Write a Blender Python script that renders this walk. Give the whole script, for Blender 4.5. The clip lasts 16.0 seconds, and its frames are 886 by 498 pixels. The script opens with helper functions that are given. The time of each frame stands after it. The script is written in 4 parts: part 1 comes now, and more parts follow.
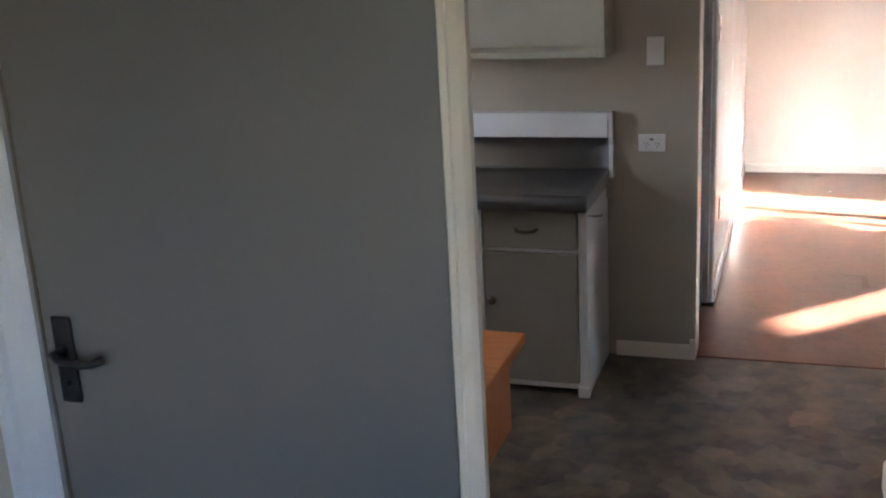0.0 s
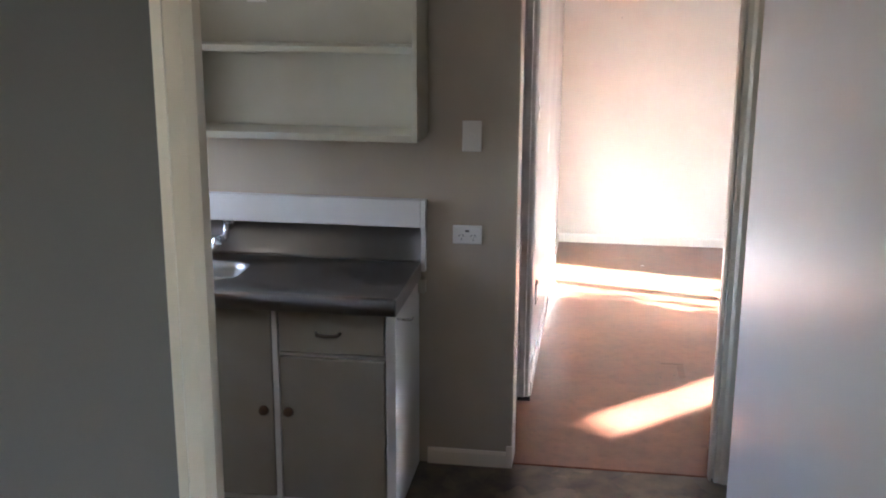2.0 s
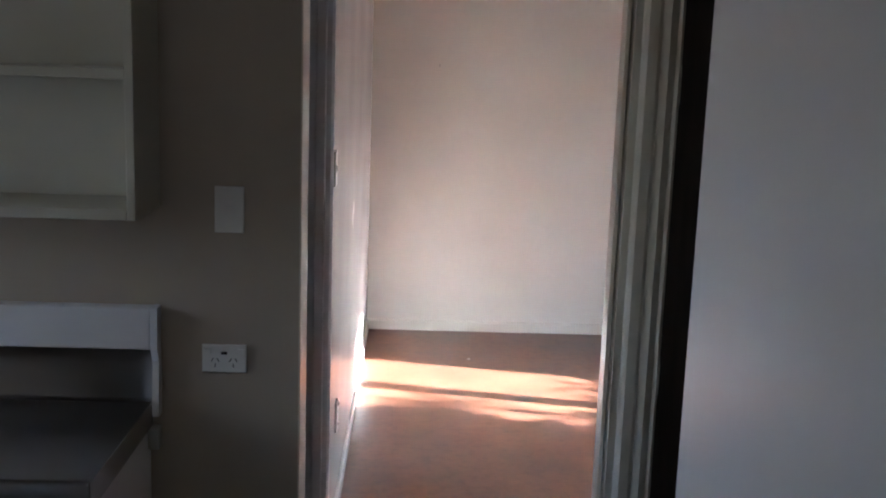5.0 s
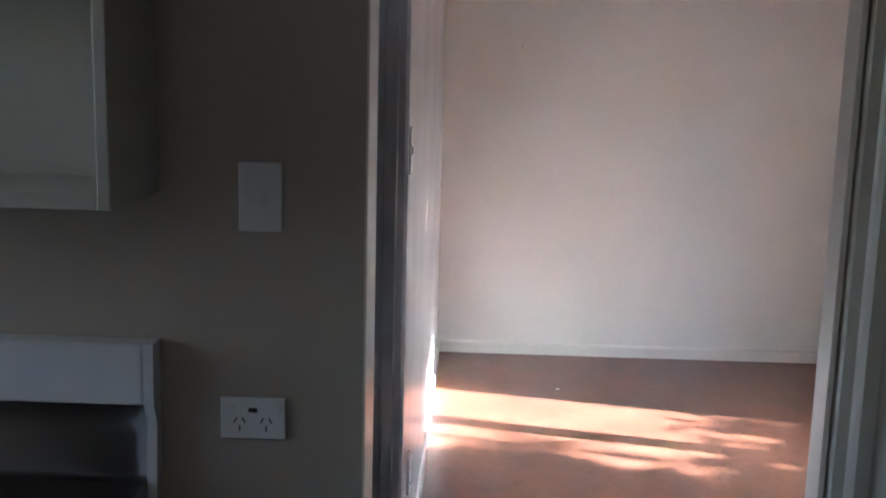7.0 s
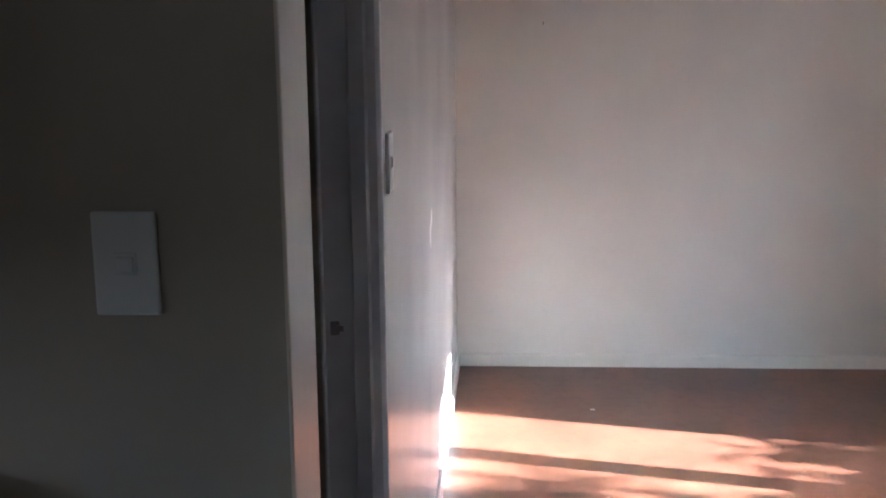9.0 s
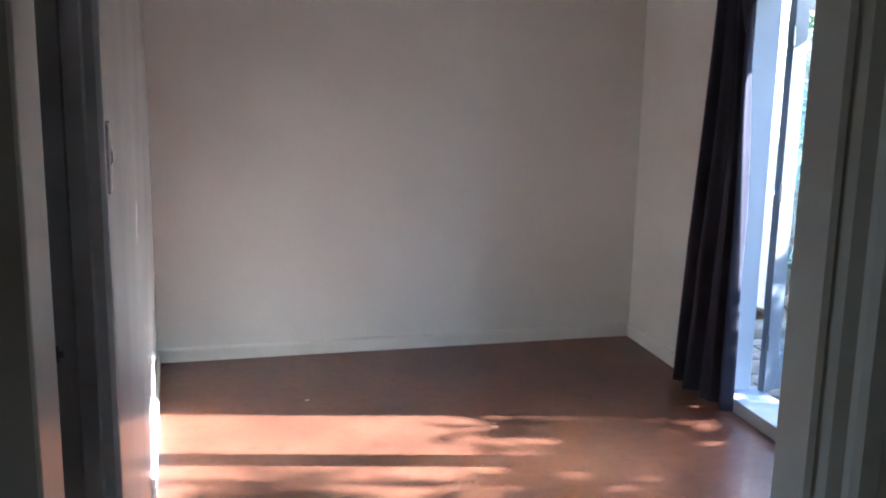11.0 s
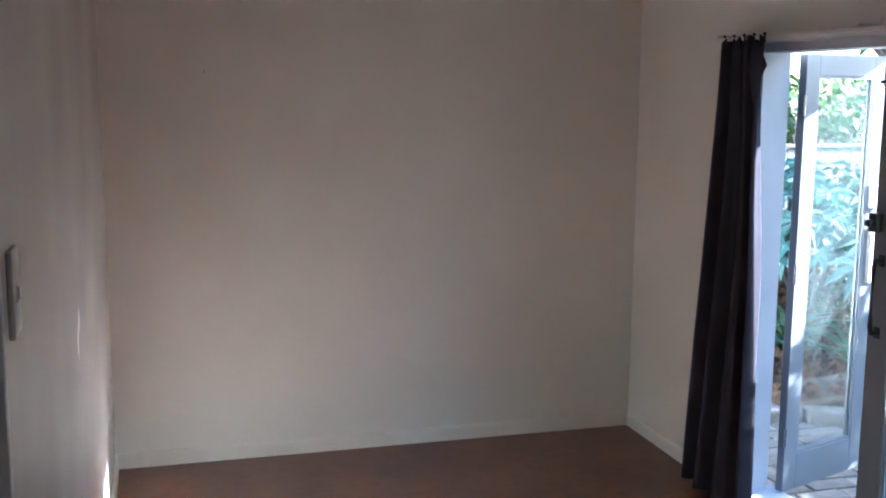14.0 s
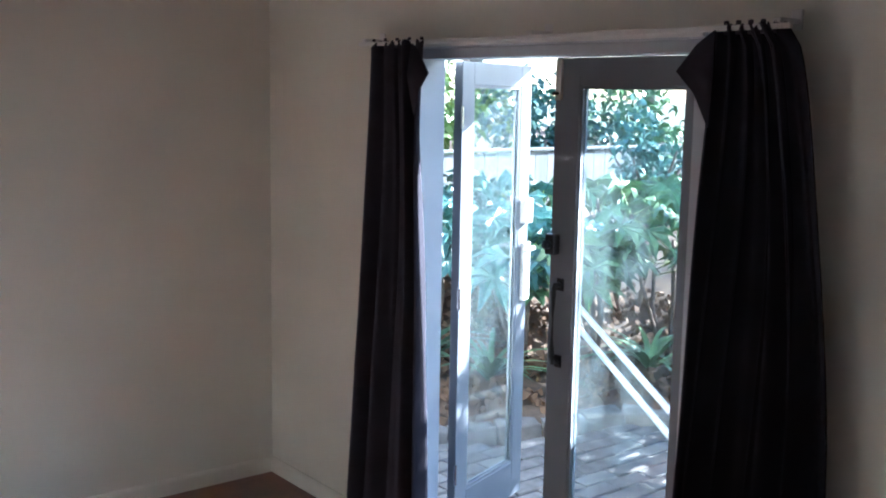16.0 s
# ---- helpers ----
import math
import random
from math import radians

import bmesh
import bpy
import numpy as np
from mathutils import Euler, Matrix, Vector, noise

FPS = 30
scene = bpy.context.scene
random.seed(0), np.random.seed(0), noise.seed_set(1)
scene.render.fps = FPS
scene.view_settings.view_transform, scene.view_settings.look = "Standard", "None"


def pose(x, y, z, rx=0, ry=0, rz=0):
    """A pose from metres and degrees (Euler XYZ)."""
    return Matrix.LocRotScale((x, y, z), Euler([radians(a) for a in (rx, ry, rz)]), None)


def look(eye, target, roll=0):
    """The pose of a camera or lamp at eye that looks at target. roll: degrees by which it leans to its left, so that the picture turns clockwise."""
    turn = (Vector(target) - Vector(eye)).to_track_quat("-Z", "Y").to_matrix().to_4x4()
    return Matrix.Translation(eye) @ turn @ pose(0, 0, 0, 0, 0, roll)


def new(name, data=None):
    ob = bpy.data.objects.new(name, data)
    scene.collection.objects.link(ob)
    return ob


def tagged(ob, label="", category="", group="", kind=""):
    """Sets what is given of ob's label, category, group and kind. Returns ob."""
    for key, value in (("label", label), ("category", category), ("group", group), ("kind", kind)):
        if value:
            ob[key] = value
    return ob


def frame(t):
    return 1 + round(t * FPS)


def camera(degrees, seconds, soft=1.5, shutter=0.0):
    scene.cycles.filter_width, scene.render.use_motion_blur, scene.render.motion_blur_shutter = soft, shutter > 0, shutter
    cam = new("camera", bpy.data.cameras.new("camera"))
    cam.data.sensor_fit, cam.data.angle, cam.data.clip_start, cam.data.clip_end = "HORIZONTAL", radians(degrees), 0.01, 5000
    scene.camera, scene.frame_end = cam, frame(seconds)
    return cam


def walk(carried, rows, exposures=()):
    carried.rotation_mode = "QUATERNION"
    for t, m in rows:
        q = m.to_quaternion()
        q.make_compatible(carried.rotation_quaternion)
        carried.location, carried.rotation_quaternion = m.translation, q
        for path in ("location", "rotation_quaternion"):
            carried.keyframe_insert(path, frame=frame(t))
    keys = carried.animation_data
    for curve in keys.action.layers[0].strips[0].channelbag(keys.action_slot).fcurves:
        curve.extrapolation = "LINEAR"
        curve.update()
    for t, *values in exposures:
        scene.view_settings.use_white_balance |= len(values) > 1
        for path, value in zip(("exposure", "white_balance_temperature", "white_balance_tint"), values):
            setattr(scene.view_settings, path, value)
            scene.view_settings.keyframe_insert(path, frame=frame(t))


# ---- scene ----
cam = camera(46.05, 16.0, soft=2.0)
PATH = [
    (0, (0.474, -4.619, 1.879), (-0.155, -2.802, 1.33), -3.1),
    (0.5, (0.389, -4.626, 1.903), (-0.363, -2.855, 1.357), -3.0),
    (1, (0.358, -4.46, 1.935), (-0.279, -2.643, 1.393), -1.5),
    (1.5, (0.339, -4.285, 1.957), (-0.105, -2.404, 1.443), -0.2),
    (2, (0.391, -4.096, 1.989), (0.105, -2.177, 1.502), 0.3),
    (2.5, (0.416, -3.862, 2.006), (0.258, -1.925, 1.535), 0.5),
    (3, (0.387, -3.609, 2.02), (0.346, -1.664, 1.554), 1.1),
    (3.5, (0.351, -3.337, 2.021), (0.403, -1.392, 1.56), 2.1),
    (4, (0.366, -3.087, 1.986), (0.46, -1.136, 1.555), 2.6),
    (6.5, (0.342, -2.088, 1.649), (0.323, -0.113, 1.335), 1.3),
    (7, (0.258, -1.796, 1.647), (0.211, 0.174, 1.304), 1.5),
    (7.5, (0.235, -1.546, 1.635), (0.117, 0.418, 1.278), 0.9),
    (8, (0.298, -1.409, 1.652), (0.055, 0.543, 1.29), -0.4),
    (8.5, (0.352, -1.304, 1.662), (0.08, 0.644, 1.298), -1.0),
    (9, (0.328, -1.161, 1.659), (0.216, 0.799, 1.279), -0.5),
    (9.5, (0.247, -1.047, 1.662), (0.421, 0.901, 1.241), 0.0),
    (10, (0.197, -1.02, 1.667), (0.599, 0.888, 1.223), 0.7),
    (12.5, (0.287, -0.831, 1.696), (0.805, 1.066, 1.329), 1.0),
    (13, (0.308, -0.763, 1.727), (0.816, 1.139, 1.376), 0.7),
    (13.5, (0.308, -0.672, 1.712), (0.818, 1.234, 1.39), 0.5),
    (14, (0.284, -0.568, 1.714), (0.823, 1.334, 1.406), 0.4),
    (14.5, (0.246, -0.422, 1.728), (0.891, 1.447, 1.423), 0.3),
    (15, (0.26, -0.246, 1.725), (1.068, 1.559, 1.426), 0.4),
    (15.5, (0.31, -0.09, 1.718), (1.326, 1.608, 1.424), 0.5),
    (16, (0.338, 0.071, 1.734), (1.574, 1.616, 1.439), 1.0),
]
walk(cam, [(t, look(e, a, r)) for t, e, a, r in PATH], exposures=[(0.0, 5.4, 5750, 17), (1.5, 5.55, 5650, 17), (2.5, 5.38, 5550, 16), (4.0, 4.5, 5450, 16), (7.0, 4.15, 5050, 13), (9.0, 3.95, 5000, 12), (10.0, 3.48, 5000, 12), (12.5, 3.46, 5000, 8), (14.0, 3.37, 5220, 10), (15.0, 3.4, 5250, 9), (16.0, 3.22, 5200, 9)])

# ---- world, sun ----
SUN = Vector((-1.0, 0.222, -0.49)).normalized()
world = bpy.data.worlds.new("sky")
scene.world = world
world.use_nodes = True
wn = world.node_tree
sky = wn.nodes.new("ShaderNodeTexSky")
sky.sky_type = "NISHITA"
sky.sun_disc = False
sky.sun_elevation = math.asin(-SUN.z)
sky.sun_rotation = math.atan2(-SUN.x, -SUN.y)
wn.nodes["Background"].inputs[1].default_value = 0.10
wn.links.new(sky.outputs[0], wn.nodes["Background"].inputs[0])
sl = bpy.data.lights.new("sun", "SUN")
sl.energy, sl.angle, sl.color = 5.0, radians(0.6), (1.0, 0.95, 0.87)
sun = new("sun", sl)
sun.matrix_world = Matrix.Translation((8, -2, 8)) @ SUN.to_track_quat("-Z", "Y").to_matrix().to_4x4()

KW_X = -2.31  # kitchen window plane
# lamp added in place of sunlight mirrored in by the open garden door's pane
ml = bpy.data.lights.new("mirrored_sun_stand_in", "AREA")
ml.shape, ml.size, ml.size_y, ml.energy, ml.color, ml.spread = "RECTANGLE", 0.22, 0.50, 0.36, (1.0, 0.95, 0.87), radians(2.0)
new("mirrored_sun_stand_in", ml).matrix_world = look((2.90, 2.90, 1.36), (2.20, 2.21, 0.89))
wl = bpy.data.lights.new("window_skylight", "AREA")
wl.shape, wl.size, wl.size_y, wl.energy, wl.color = "RECTANGLE", 1.0, 0.78, 0.33, (1.0, 0.88, 0.74)
new("window_skylight", wl).matrix_world = look((KW_X, -0.70, 1.65), (KW_X + 1.0, -0.70, 1.5))


# ---- materials ----
def material(name, base, second=None, scale=6.0, rough=0.5, rough2=None, metal=0.0, bump=0.1, grain=120.0, stretch=(1, 1, 1), mix=(0.35, 0.65), spec=0.5, coat=0.0, vary=0.0):
    """Two-scale procedural surface: broad blotches between two colours, fine relief."""
    m = bpy.data.materials.new(name)
    m.use_nodes = True
    nt = m.node_tree
    n, l = nt.nodes, nt.links
    b = n["Principled BSDF"]
    b.inputs["Metallic"].default_value = metal
    b.inputs["Specular IOR Level"].default_value = spec
    b.inputs["Coat Weight"].default_value = coat
    co = n.new("ShaderNodeTexCoord")
    mp = n.new("ShaderNodeMapping")
    mp.inputs["Scale"].default_value = stretch
    geo = n.new("ShaderNodeNewGeometry")
    l.new(geo.outputs["Position"], mp.inputs["Vector"])
    big = n.new("ShaderNodeTexNoise")
    big.inputs["Scale"].default_value, big.inputs["Detail"].default_value = scale, 6
    l.new(mp.outputs[0], big.inputs["Vector"])
    fine = n.new("ShaderNodeTexNoise")
    fine.inputs["Scale"].default_value, fine.inputs["Detail"].default_value = grain, 4
    l.new(mp.outputs[0], fine.inputs["Vector"])
    ramp = n.new("ShaderNodeValToRGB")
    second = second or [c * 0.88 for c in base]
    ramp.color_ramp.elements[0].position, ramp.color_ramp.elements[1].position = mix
    ramp.color_ramp.elements[0].color, ramp.color_ramp.elements[1].color = (*second, 1), (*base, 1)
    l.new(big.outputs["Fac"], ramp.inputs["Fac"])
    col = ramp.outputs[0]
    if vary:
        info = n.new("ShaderNodeObjectInfo")
        hsv = n.new("ShaderNodeHueSaturation")
        rng = n.new("ShaderNodeMapRange")
        rng.inputs["To Min"].default_value, rng.inputs["To Max"].default_value = 1 - vary, 1 + vary
        l.new(info.outputs["Random"], rng.inputs["Value"])
        l.new(rng.outputs[0], hsv.inputs["Value"])
        l.new(col, hsv.inputs["Color"])
        col = hsv.outputs[0]
    l.new(col, b.inputs["Base Color"])
    rr = n.new("ShaderNodeMapRange")
    rr.inputs["To Min"].default_value, rr.inputs["To Max"].default_value = rough, rough2 or min(1, rough * 1.35)
    l.new(big.outputs["Fac"], rr.inputs["Value"])
    l.new(rr.outputs[0], b.inputs["Roughness"])
    if bump:
        bp = n.new("ShaderNodeBump")
        bp.inputs["Strength"].default_value, bp.inputs["Distance"].default_value = bump, 0.002
        l.new(fine.outputs["Fac"], bp.inputs["Height"])
        l.new(bp.outputs[0], b.inputs["Normal"])
    return m


def glass(name, tint=(0.93, 0.98, 0.97), rough=0.0):
    m = bpy.data.materials.new(name)
    m.use_nodes = True
    n, l = m.node_tree.nodes, m.node_tree.links
    b = n["Principled BSDF"]
    b.inputs["Base Color"].default_value = (*tint, 1)
    b.inputs["Transmission Weight"].default_value = 1.0
    b.inputs["Roughness"].default_value = rough
    b.inputs["IOR"].default_value = 1.5
    return m


M_WALL = material("cream_wall_paint", (0.79, 0.775, 0.70), (0.75, 0.735, 0.655), 2.2, 0.5, 0.62, bump=0.12, grain=160)
M_GLOSSCREAM = material("cream_satin_paint", (0.74, 0.715, 0.66), (0.70, 0.675, 0.62), 2.0, 0.2, 0.3, bump=0.06, grain=90)
M_KWALL = material("kitchen_wall_paint", (0.42, 0.358, 0.28), (0.372, 0.315, 0.243), 2.0, 0.42, 0.55, bump=0.12, grain=150)
M_GLOSSWALL = material("satin_wall_paint", (0.455, 0.422, 0.405), (0.43, 0.40, 0.385), 1.5, 0.28, 0.36, bump=0.05, grain=90)
M_TRIM = material("gloss_trim_paint", (0.75, 0.665, 0.555), (0.69, 0.60, 0.485), 5.0, 0.28, 0.4, bump=0.15, grain=60)
M_DOOR = material("grey_green_door_paint", (0.160, 0.147, 0.129), (0.136, 0.133, 0.127), 1.4, 0.4, 0.5, bump=0.06, grain=80)
M_DARKDOOR = material("dark_brown_door_varnish", (0.07, 0.055, 0.045), (0.05, 0.04, 0.033), 6.0, 0.35, 0.5, bump=0.12, grain=60, stretch=(6, 6, 0.6))
M_CEIL = material("ceiling_white", (0.8, 0.79, 0.76), (0.77, 0.76, 0.72), 2.0, 0.8, bump=0.1)
M_FLOOR = material("stained_hardboard", (0.235, 0.098, 0.052), (0.125, 0.048, 0.026), 3.0, 0.22, 0.42, bump=0.08, grain=40, mix=(0.3, 0.7), coat=0.15)
def stone_vinyl():
    """Sheet vinyl printed with irregular overlapping stones."""
    m = material("mottled_stone_vinyl", (0.22, 0.165, 0.10), (0.022, 0.02, 0.019), 9.0, 0.24, 0.42, bump=0.12, grain=55, mix=(0.36, 0.72))
    n, l = m.node_tree.nodes, m.node_tree.links
    geo, b = next(q for q in n if q.type == "NEW_GEOMETRY"), n["Principled BSDF"]
    warp = n.new("ShaderNodeTexNoise")
    warp.inputs["Scale"].default_value = 6.0
    l.new(geo.outputs["Position"], warp.inputs["Vector"])
    add = n.new("ShaderNodeMixRGB")
    add.blend_type, add.inputs["Fac"].default_value = "ADD", 0.20
    l.new(geo.outputs["Position"], add.inputs[1])
    l.new(warp.outputs["Color"], add.inputs[2])
    vo = n.new("ShaderNodeTexVoronoi")
    vo.inputs["Scale"].default_value = 7.5
    l.new(add.outputs[0], vo.inputs["Vector"])
    cr = n.new("ShaderNodeValToRGB")
    e = cr.color_ramp
    e.elements[0].color, e.elements[1].color = (0.02, 0.019, 0.019, 1), (0.20, 0.15, 0.09, 1)
    for p, c in ((0.3, (0.045, 0.043, 0.042, 1)), (0.5, (0.09, 0.06, 0.032, 1)), (0.75, (0.11, 0.105, 0.095, 1))):
        e.elements.new(p).color = c
    sep = n.new("ShaderNodeSeparateColor")
    l.new(vo.outputs["Color"], sep.inputs[0])
    l.new(sep.outputs[0], cr.inputs["Fac"])
    ed = n.new("ShaderNodeTexVoronoi")
    ed.feature = "DISTANCE_TO_EDGE"
    ed.inputs["Scale"].default_value = 7.5
    l.new(add.outputs[0], ed.inputs["Vector"])
    gr = n.new("ShaderNodeMapRange")
    gr.inputs["From Max"].default_value = 0.05
    gr.inputs["To Min"].default_value = 0.72
    l.new(ed.outputs["Distance"], gr.inputs["Value"])
    mul = n.new("ShaderNodeMixRGB")
    mul.blend_type, mul.inputs["Fac"].default_value = "MULTIPLY", 1.0
    l.new(cr.outputs[0], mul.inputs[1])
    l.new(gr.outputs[0], mul.inputs[2])
    mx = n.new("ShaderNodeMixRGB")
    mx.inputs["Fac"].default_value = 0.48
    ramp = next(q for q in n if q.type == "VALTORGB" and q != cr)
    l.new(ramp.outputs[0], mx.inputs[1])
    l.new(mul.outputs[0], mx.inputs[2])
    l.new(mx.outputs[0], b.inputs["Base Color"])
    return m


M_VINYL = stone_vinyl()


def add_stains(m, scale, lo, hi, dark):
    """Scattered darker stains and scuffs over a finished surface."""
    n, l = m.node_tree.nodes, m.node_tree.links
    b = n["Principled BSDF"]
    src = b.inputs["Base Color"].links[0].from_socket
    geo = next(q for q in n if q.type == "NEW_GEOMETRY")
    t = n.new("ShaderNodeTexNoise")
    t.inputs["Scale"].default_value, t.inputs["Detail"].default_value, t.inputs["Roughness"].default_value = scale, 8, 0.65
    l.new(geo.outputs["Position"], t.inputs["Vector"])
    r = n.new("ShaderNodeMapRange")
    r.inputs["From Min"].default_value, r.inputs["From Max"].default_value = lo, hi
    l.new(t.outputs["Fac"], r.inputs["Value"])
    mx = n.new("ShaderNodeMixRGB")
    mx.blend_type = "MULTIPLY"
    mx.inputs[2].default_value = (*dark, 1)
    l.new(r.outputs[0], mx.inputs["Fac"])
    l.new(src, mx.inputs[1])
    l.new(mx.outputs[0], b.inputs["Base Color"])


add_stains(M_FLOOR, 7.0, 0.50, 0.88, (0.7, 0.62, 0.58))
add_stains(M_FLOOR, 18.0, 0.48, 0.80, (0.6, 0.52, 0.48))
add_stains(M_FLOOR, 45.0, 0.62, 0.72, (0.7, 0.66, 0.62))
M_FLOOR_DARK = material("worn_dark_floor_stain", (0.15, 0.06, 0.033), (0.10, 0.04, 0.022), 20.0, 0.35, 0.5, bump=0.1)
M_DARK = material("dark_rubber", (0.03, 0.028, 0.026), None, 8, 0.6, bump=0.1)
M_STEEL = material("stainless_steel", (0.36, 0.345, 0.335), (0.28, 0.27, 0.262), 3.0, 0.24, 0.38, metal=1.0, bump=0.05, grain=220, stretch=(0.2, 1, 1))
M_DULL = material("dull_dark_metal", (0.16, 0.14, 0.12), (0.10, 0.088, 0.075), 14, 0.4, 0.55, metal=0.8, bump=0.1)
M_CHROME = material("chrome", (0.8, 0.8, 0.81), (0.72, 0.72, 0.73), 9, 0.1, 0.18, metal=1.0, bump=0.0)
M_CAB = material("cream_cabinet_paint", (0.45, 0.425, 0.345), (0.41, 0.385, 0.31), 4.0, 0.38, 0.5, bump=0.1, grain=70)
# Cabinet cream copied darker: shade on the base units is put into the paint.
M_CABSHADE = material("shaded_cabinet_paint", (0.30, 0.272, 0.222), (0.265, 0.24, 0.195), 4.0, 0.4, 0.52, bump=0.1, grain=70)
M_CABTRIM = material("white_cabinet_paint", (0.68, 0.665, 0.64), (0.62, 0.605, 0.575), 5.0, 0.3, 0.42, bump=0.1, grain=70)
M_PLASTIC = material("white_plastic", (0.70, 0.68, 0.64), (0.67, 0.65, 0.61), 9, 0.3, 0.36, bump=0.0)
M_BLACK = material("black_metal", (0.025, 0.025, 0.026), (0.04, 0.038, 0.036), 20, 0.35, 0.5, metal=0.6, bump=0.1)
M_WOODKNOB = material("dark_wood_knob", (0.10, 0.06, 0.035), None, 20, 0.4, bump=0.1)
M_ORANGE = material("orange_varnished_wood", (0.62, 0.22, 0.05), (0.5, 0.15, 0.03), 8.0, 0.3, 0.42, bump=0.1, grain=60, stretch=(1, 8, 8))
M_CURTAIN = material("dark_grey_curtain_cloth", (0.046, 0.043, 0.060), (0.034, 0.032, 0.044), 7.0, 0.85, 0.95, bump=0.35, grain=420, spec=0.2)
M_JOINERY = material("grey_blue_joinery_paint", (0.215, 0.24, 0.27), (0.185, 0.205, 0.23), 4.0, 0.38, 0.5, bump=0.12, grain=60)
M_FRAMEP = material("pale_frame_paint", (0.62, 0.65, 0.70), (0.57, 0.60, 0.65), 4.0, 0.38, 0.5, bump=0.12, grain=60)
M_PALEBLUE = material("pale_grey_trim_paint", (0.60, 0.59, 0.59), (0.56, 0.55, 0.55), 4.0, 0.35, 0.45, bump=0.1, grain=70)
M_GLASS = glass("window_glass")


def hazy(m, share):
    """Thin pale blue film that puts glare haze on glass, lit from either side."""
    n, l = m.node_tree.nodes, m.node_tree.links
    out = n["Material Output"]
    d, t = n.new("ShaderNodeBsdfDiffuse"), n.new("ShaderNodeBsdfTranslucent")
    d.inputs["Color"].default_value = t.inputs["Color"].default_value = (0.66, 0.86, 0.95, 1)
    both, mx = n.new("ShaderNodeMixShader"), n.new("ShaderNodeMixShader")
    nz, rg = n.new("ShaderNodeTexNoise"), n.new("ShaderNodeMapRange")
    nz.inputs["Scale"].default_value, nz.inputs["Detail"].default_value = 7.0, 7
    rg.inputs["To Min"].default_value, rg.inputs["To Max"].default_value = share * 0.5, share * 1.6
    l.new(nz.outputs["Fac"], rg.inputs["Value"])
    l.new(rg.outputs[0], mx.inputs[0])
    l.new(d.outputs[0], both.inputs[1])
    l.new(t.outputs[0], both.inputs[2])
    l.new(n["Principled BSDF"].outputs[0], mx.inputs[1])
    l.new(both.outputs[0], mx.inputs[2])
    l.new(mx.outputs[0], out.inputs["Surface"])


hazy(M_GLASS, 0.03)
M_HAZYGLASS = glass("glass_with_haze")
hazy(M_HAZYGLASS, 0.022)
M_BRICK = material("weathered_paver", (0.20, 0.188, 0.176), (0.125, 0.116, 0.108), 14.0, 0.8, 0.95, bump=0.5, grain=90, vary=0.22)
M_STONE = material("garden_stone", (0.26, 0.245, 0.225), (0.15, 0.14, 0.125), 9.0, 0.85, 0.95, bump=0.6, grain=50, vary=0.2)
M_SOIL = material("leaf_litter_soil", (0.16, 0.11, 0.075), (0.055, 0.042, 0.03), 9.0, 0.9, 1.0, bump=0.8, grain=40)
M_GROUND = material("garden_ground", (0.10, 0.11, 0.05), (0.06, 0.055, 0.035), 0.8, 0.95, 1.0, bump=0.5, grain=30)
M_LEAF = material("glossy_green_leaf", (0.10, 0.19, 0.075), (0.06, 0.13, 0.06), 5.0, 0.3, 0.5, bump=0.1, vary=0.3)
M_LEAF2 = material("blue_green_leaf", (0.085, 0.20, 0.165), (0.055, 0.13, 0.11), 5.0, 0.28, 0.5, bump=0.1, vary=0.3)
M_LEAF3 = material("yellow_green_leaf", (0.16, 0.22, 0.05), (0.08, 0.14, 0.035), 3.0, 0.4, 0.6, bump=0.1, vary=0.3)
M_BARK = material("grey_brown_bark", (0.17, 0.13, 0.10), (0.09, 0.07, 0.055), 12.0, 0.85, 0.95, bump=0.7, grain=60, stretch=(1, 1, 0.3))
M_FENCE = material("grey_fence_boards", (0.22, 0.235, 0.23), (0.16, 0.17, 0.165), 6.0, 0.8, 0.9, bump=0.3, grain=60, stretch=(4, 4, 0.4), vary=0.12)
M_WHITERAIL = material("white_rail_paint", (0.8, 0.8, 0.79), (0.72, 0.72, 0.70), 8, 0.35, 0.45, bump=0.1)
M_LITTER = material("dry_leaf", (0.17, 0.10, 0.055), (0.09, 0.055, 0.032), 12, 0.8, bump=0.2)

M_LAMP = bpy.data.materials.new("lit_globe")
M_LAMP.use_nodes = True
_b = M_LAMP.node_tree.nodes["Principled BSDF"]
_b.inputs["Base Color"].default_value = (0.9, 0.88, 0.84, 1)
_b.inputs["Emission Color"].default_value = (1.0, 0.9, 0.74, 1)
_b.inputs["Emission Strength"].default_value = 0.12


# ---- mesh helpers ----
def add_box(bm, x0, x1, y0, y1, z0, z1, bevel=0.0, seg=2):
    c = Vector(((x0 + x1) / 2, (y0 + y1) / 2, (z0 + z1) / 2))
    r = bmesh.ops.create_cube(bm, size=1.0, matrix=Matrix.Translation(c) @ Matrix.Diagonal((x1 - x0, y1 - y0, z1 - z0, 1)))
    if bevel:
        es = {e for v in r["verts"] for e in v.link_edges}
        bmesh.ops.bevel(bm, geom=list(es), offset=bevel, segments=seg, profile=0.5, affect="EDGES")
    return bm


def boxes(*bs, bevel=0.0):
    bm = bmesh.new()
    for b in bs:
        add_box(bm, *b, bevel=bevel)
    return bm


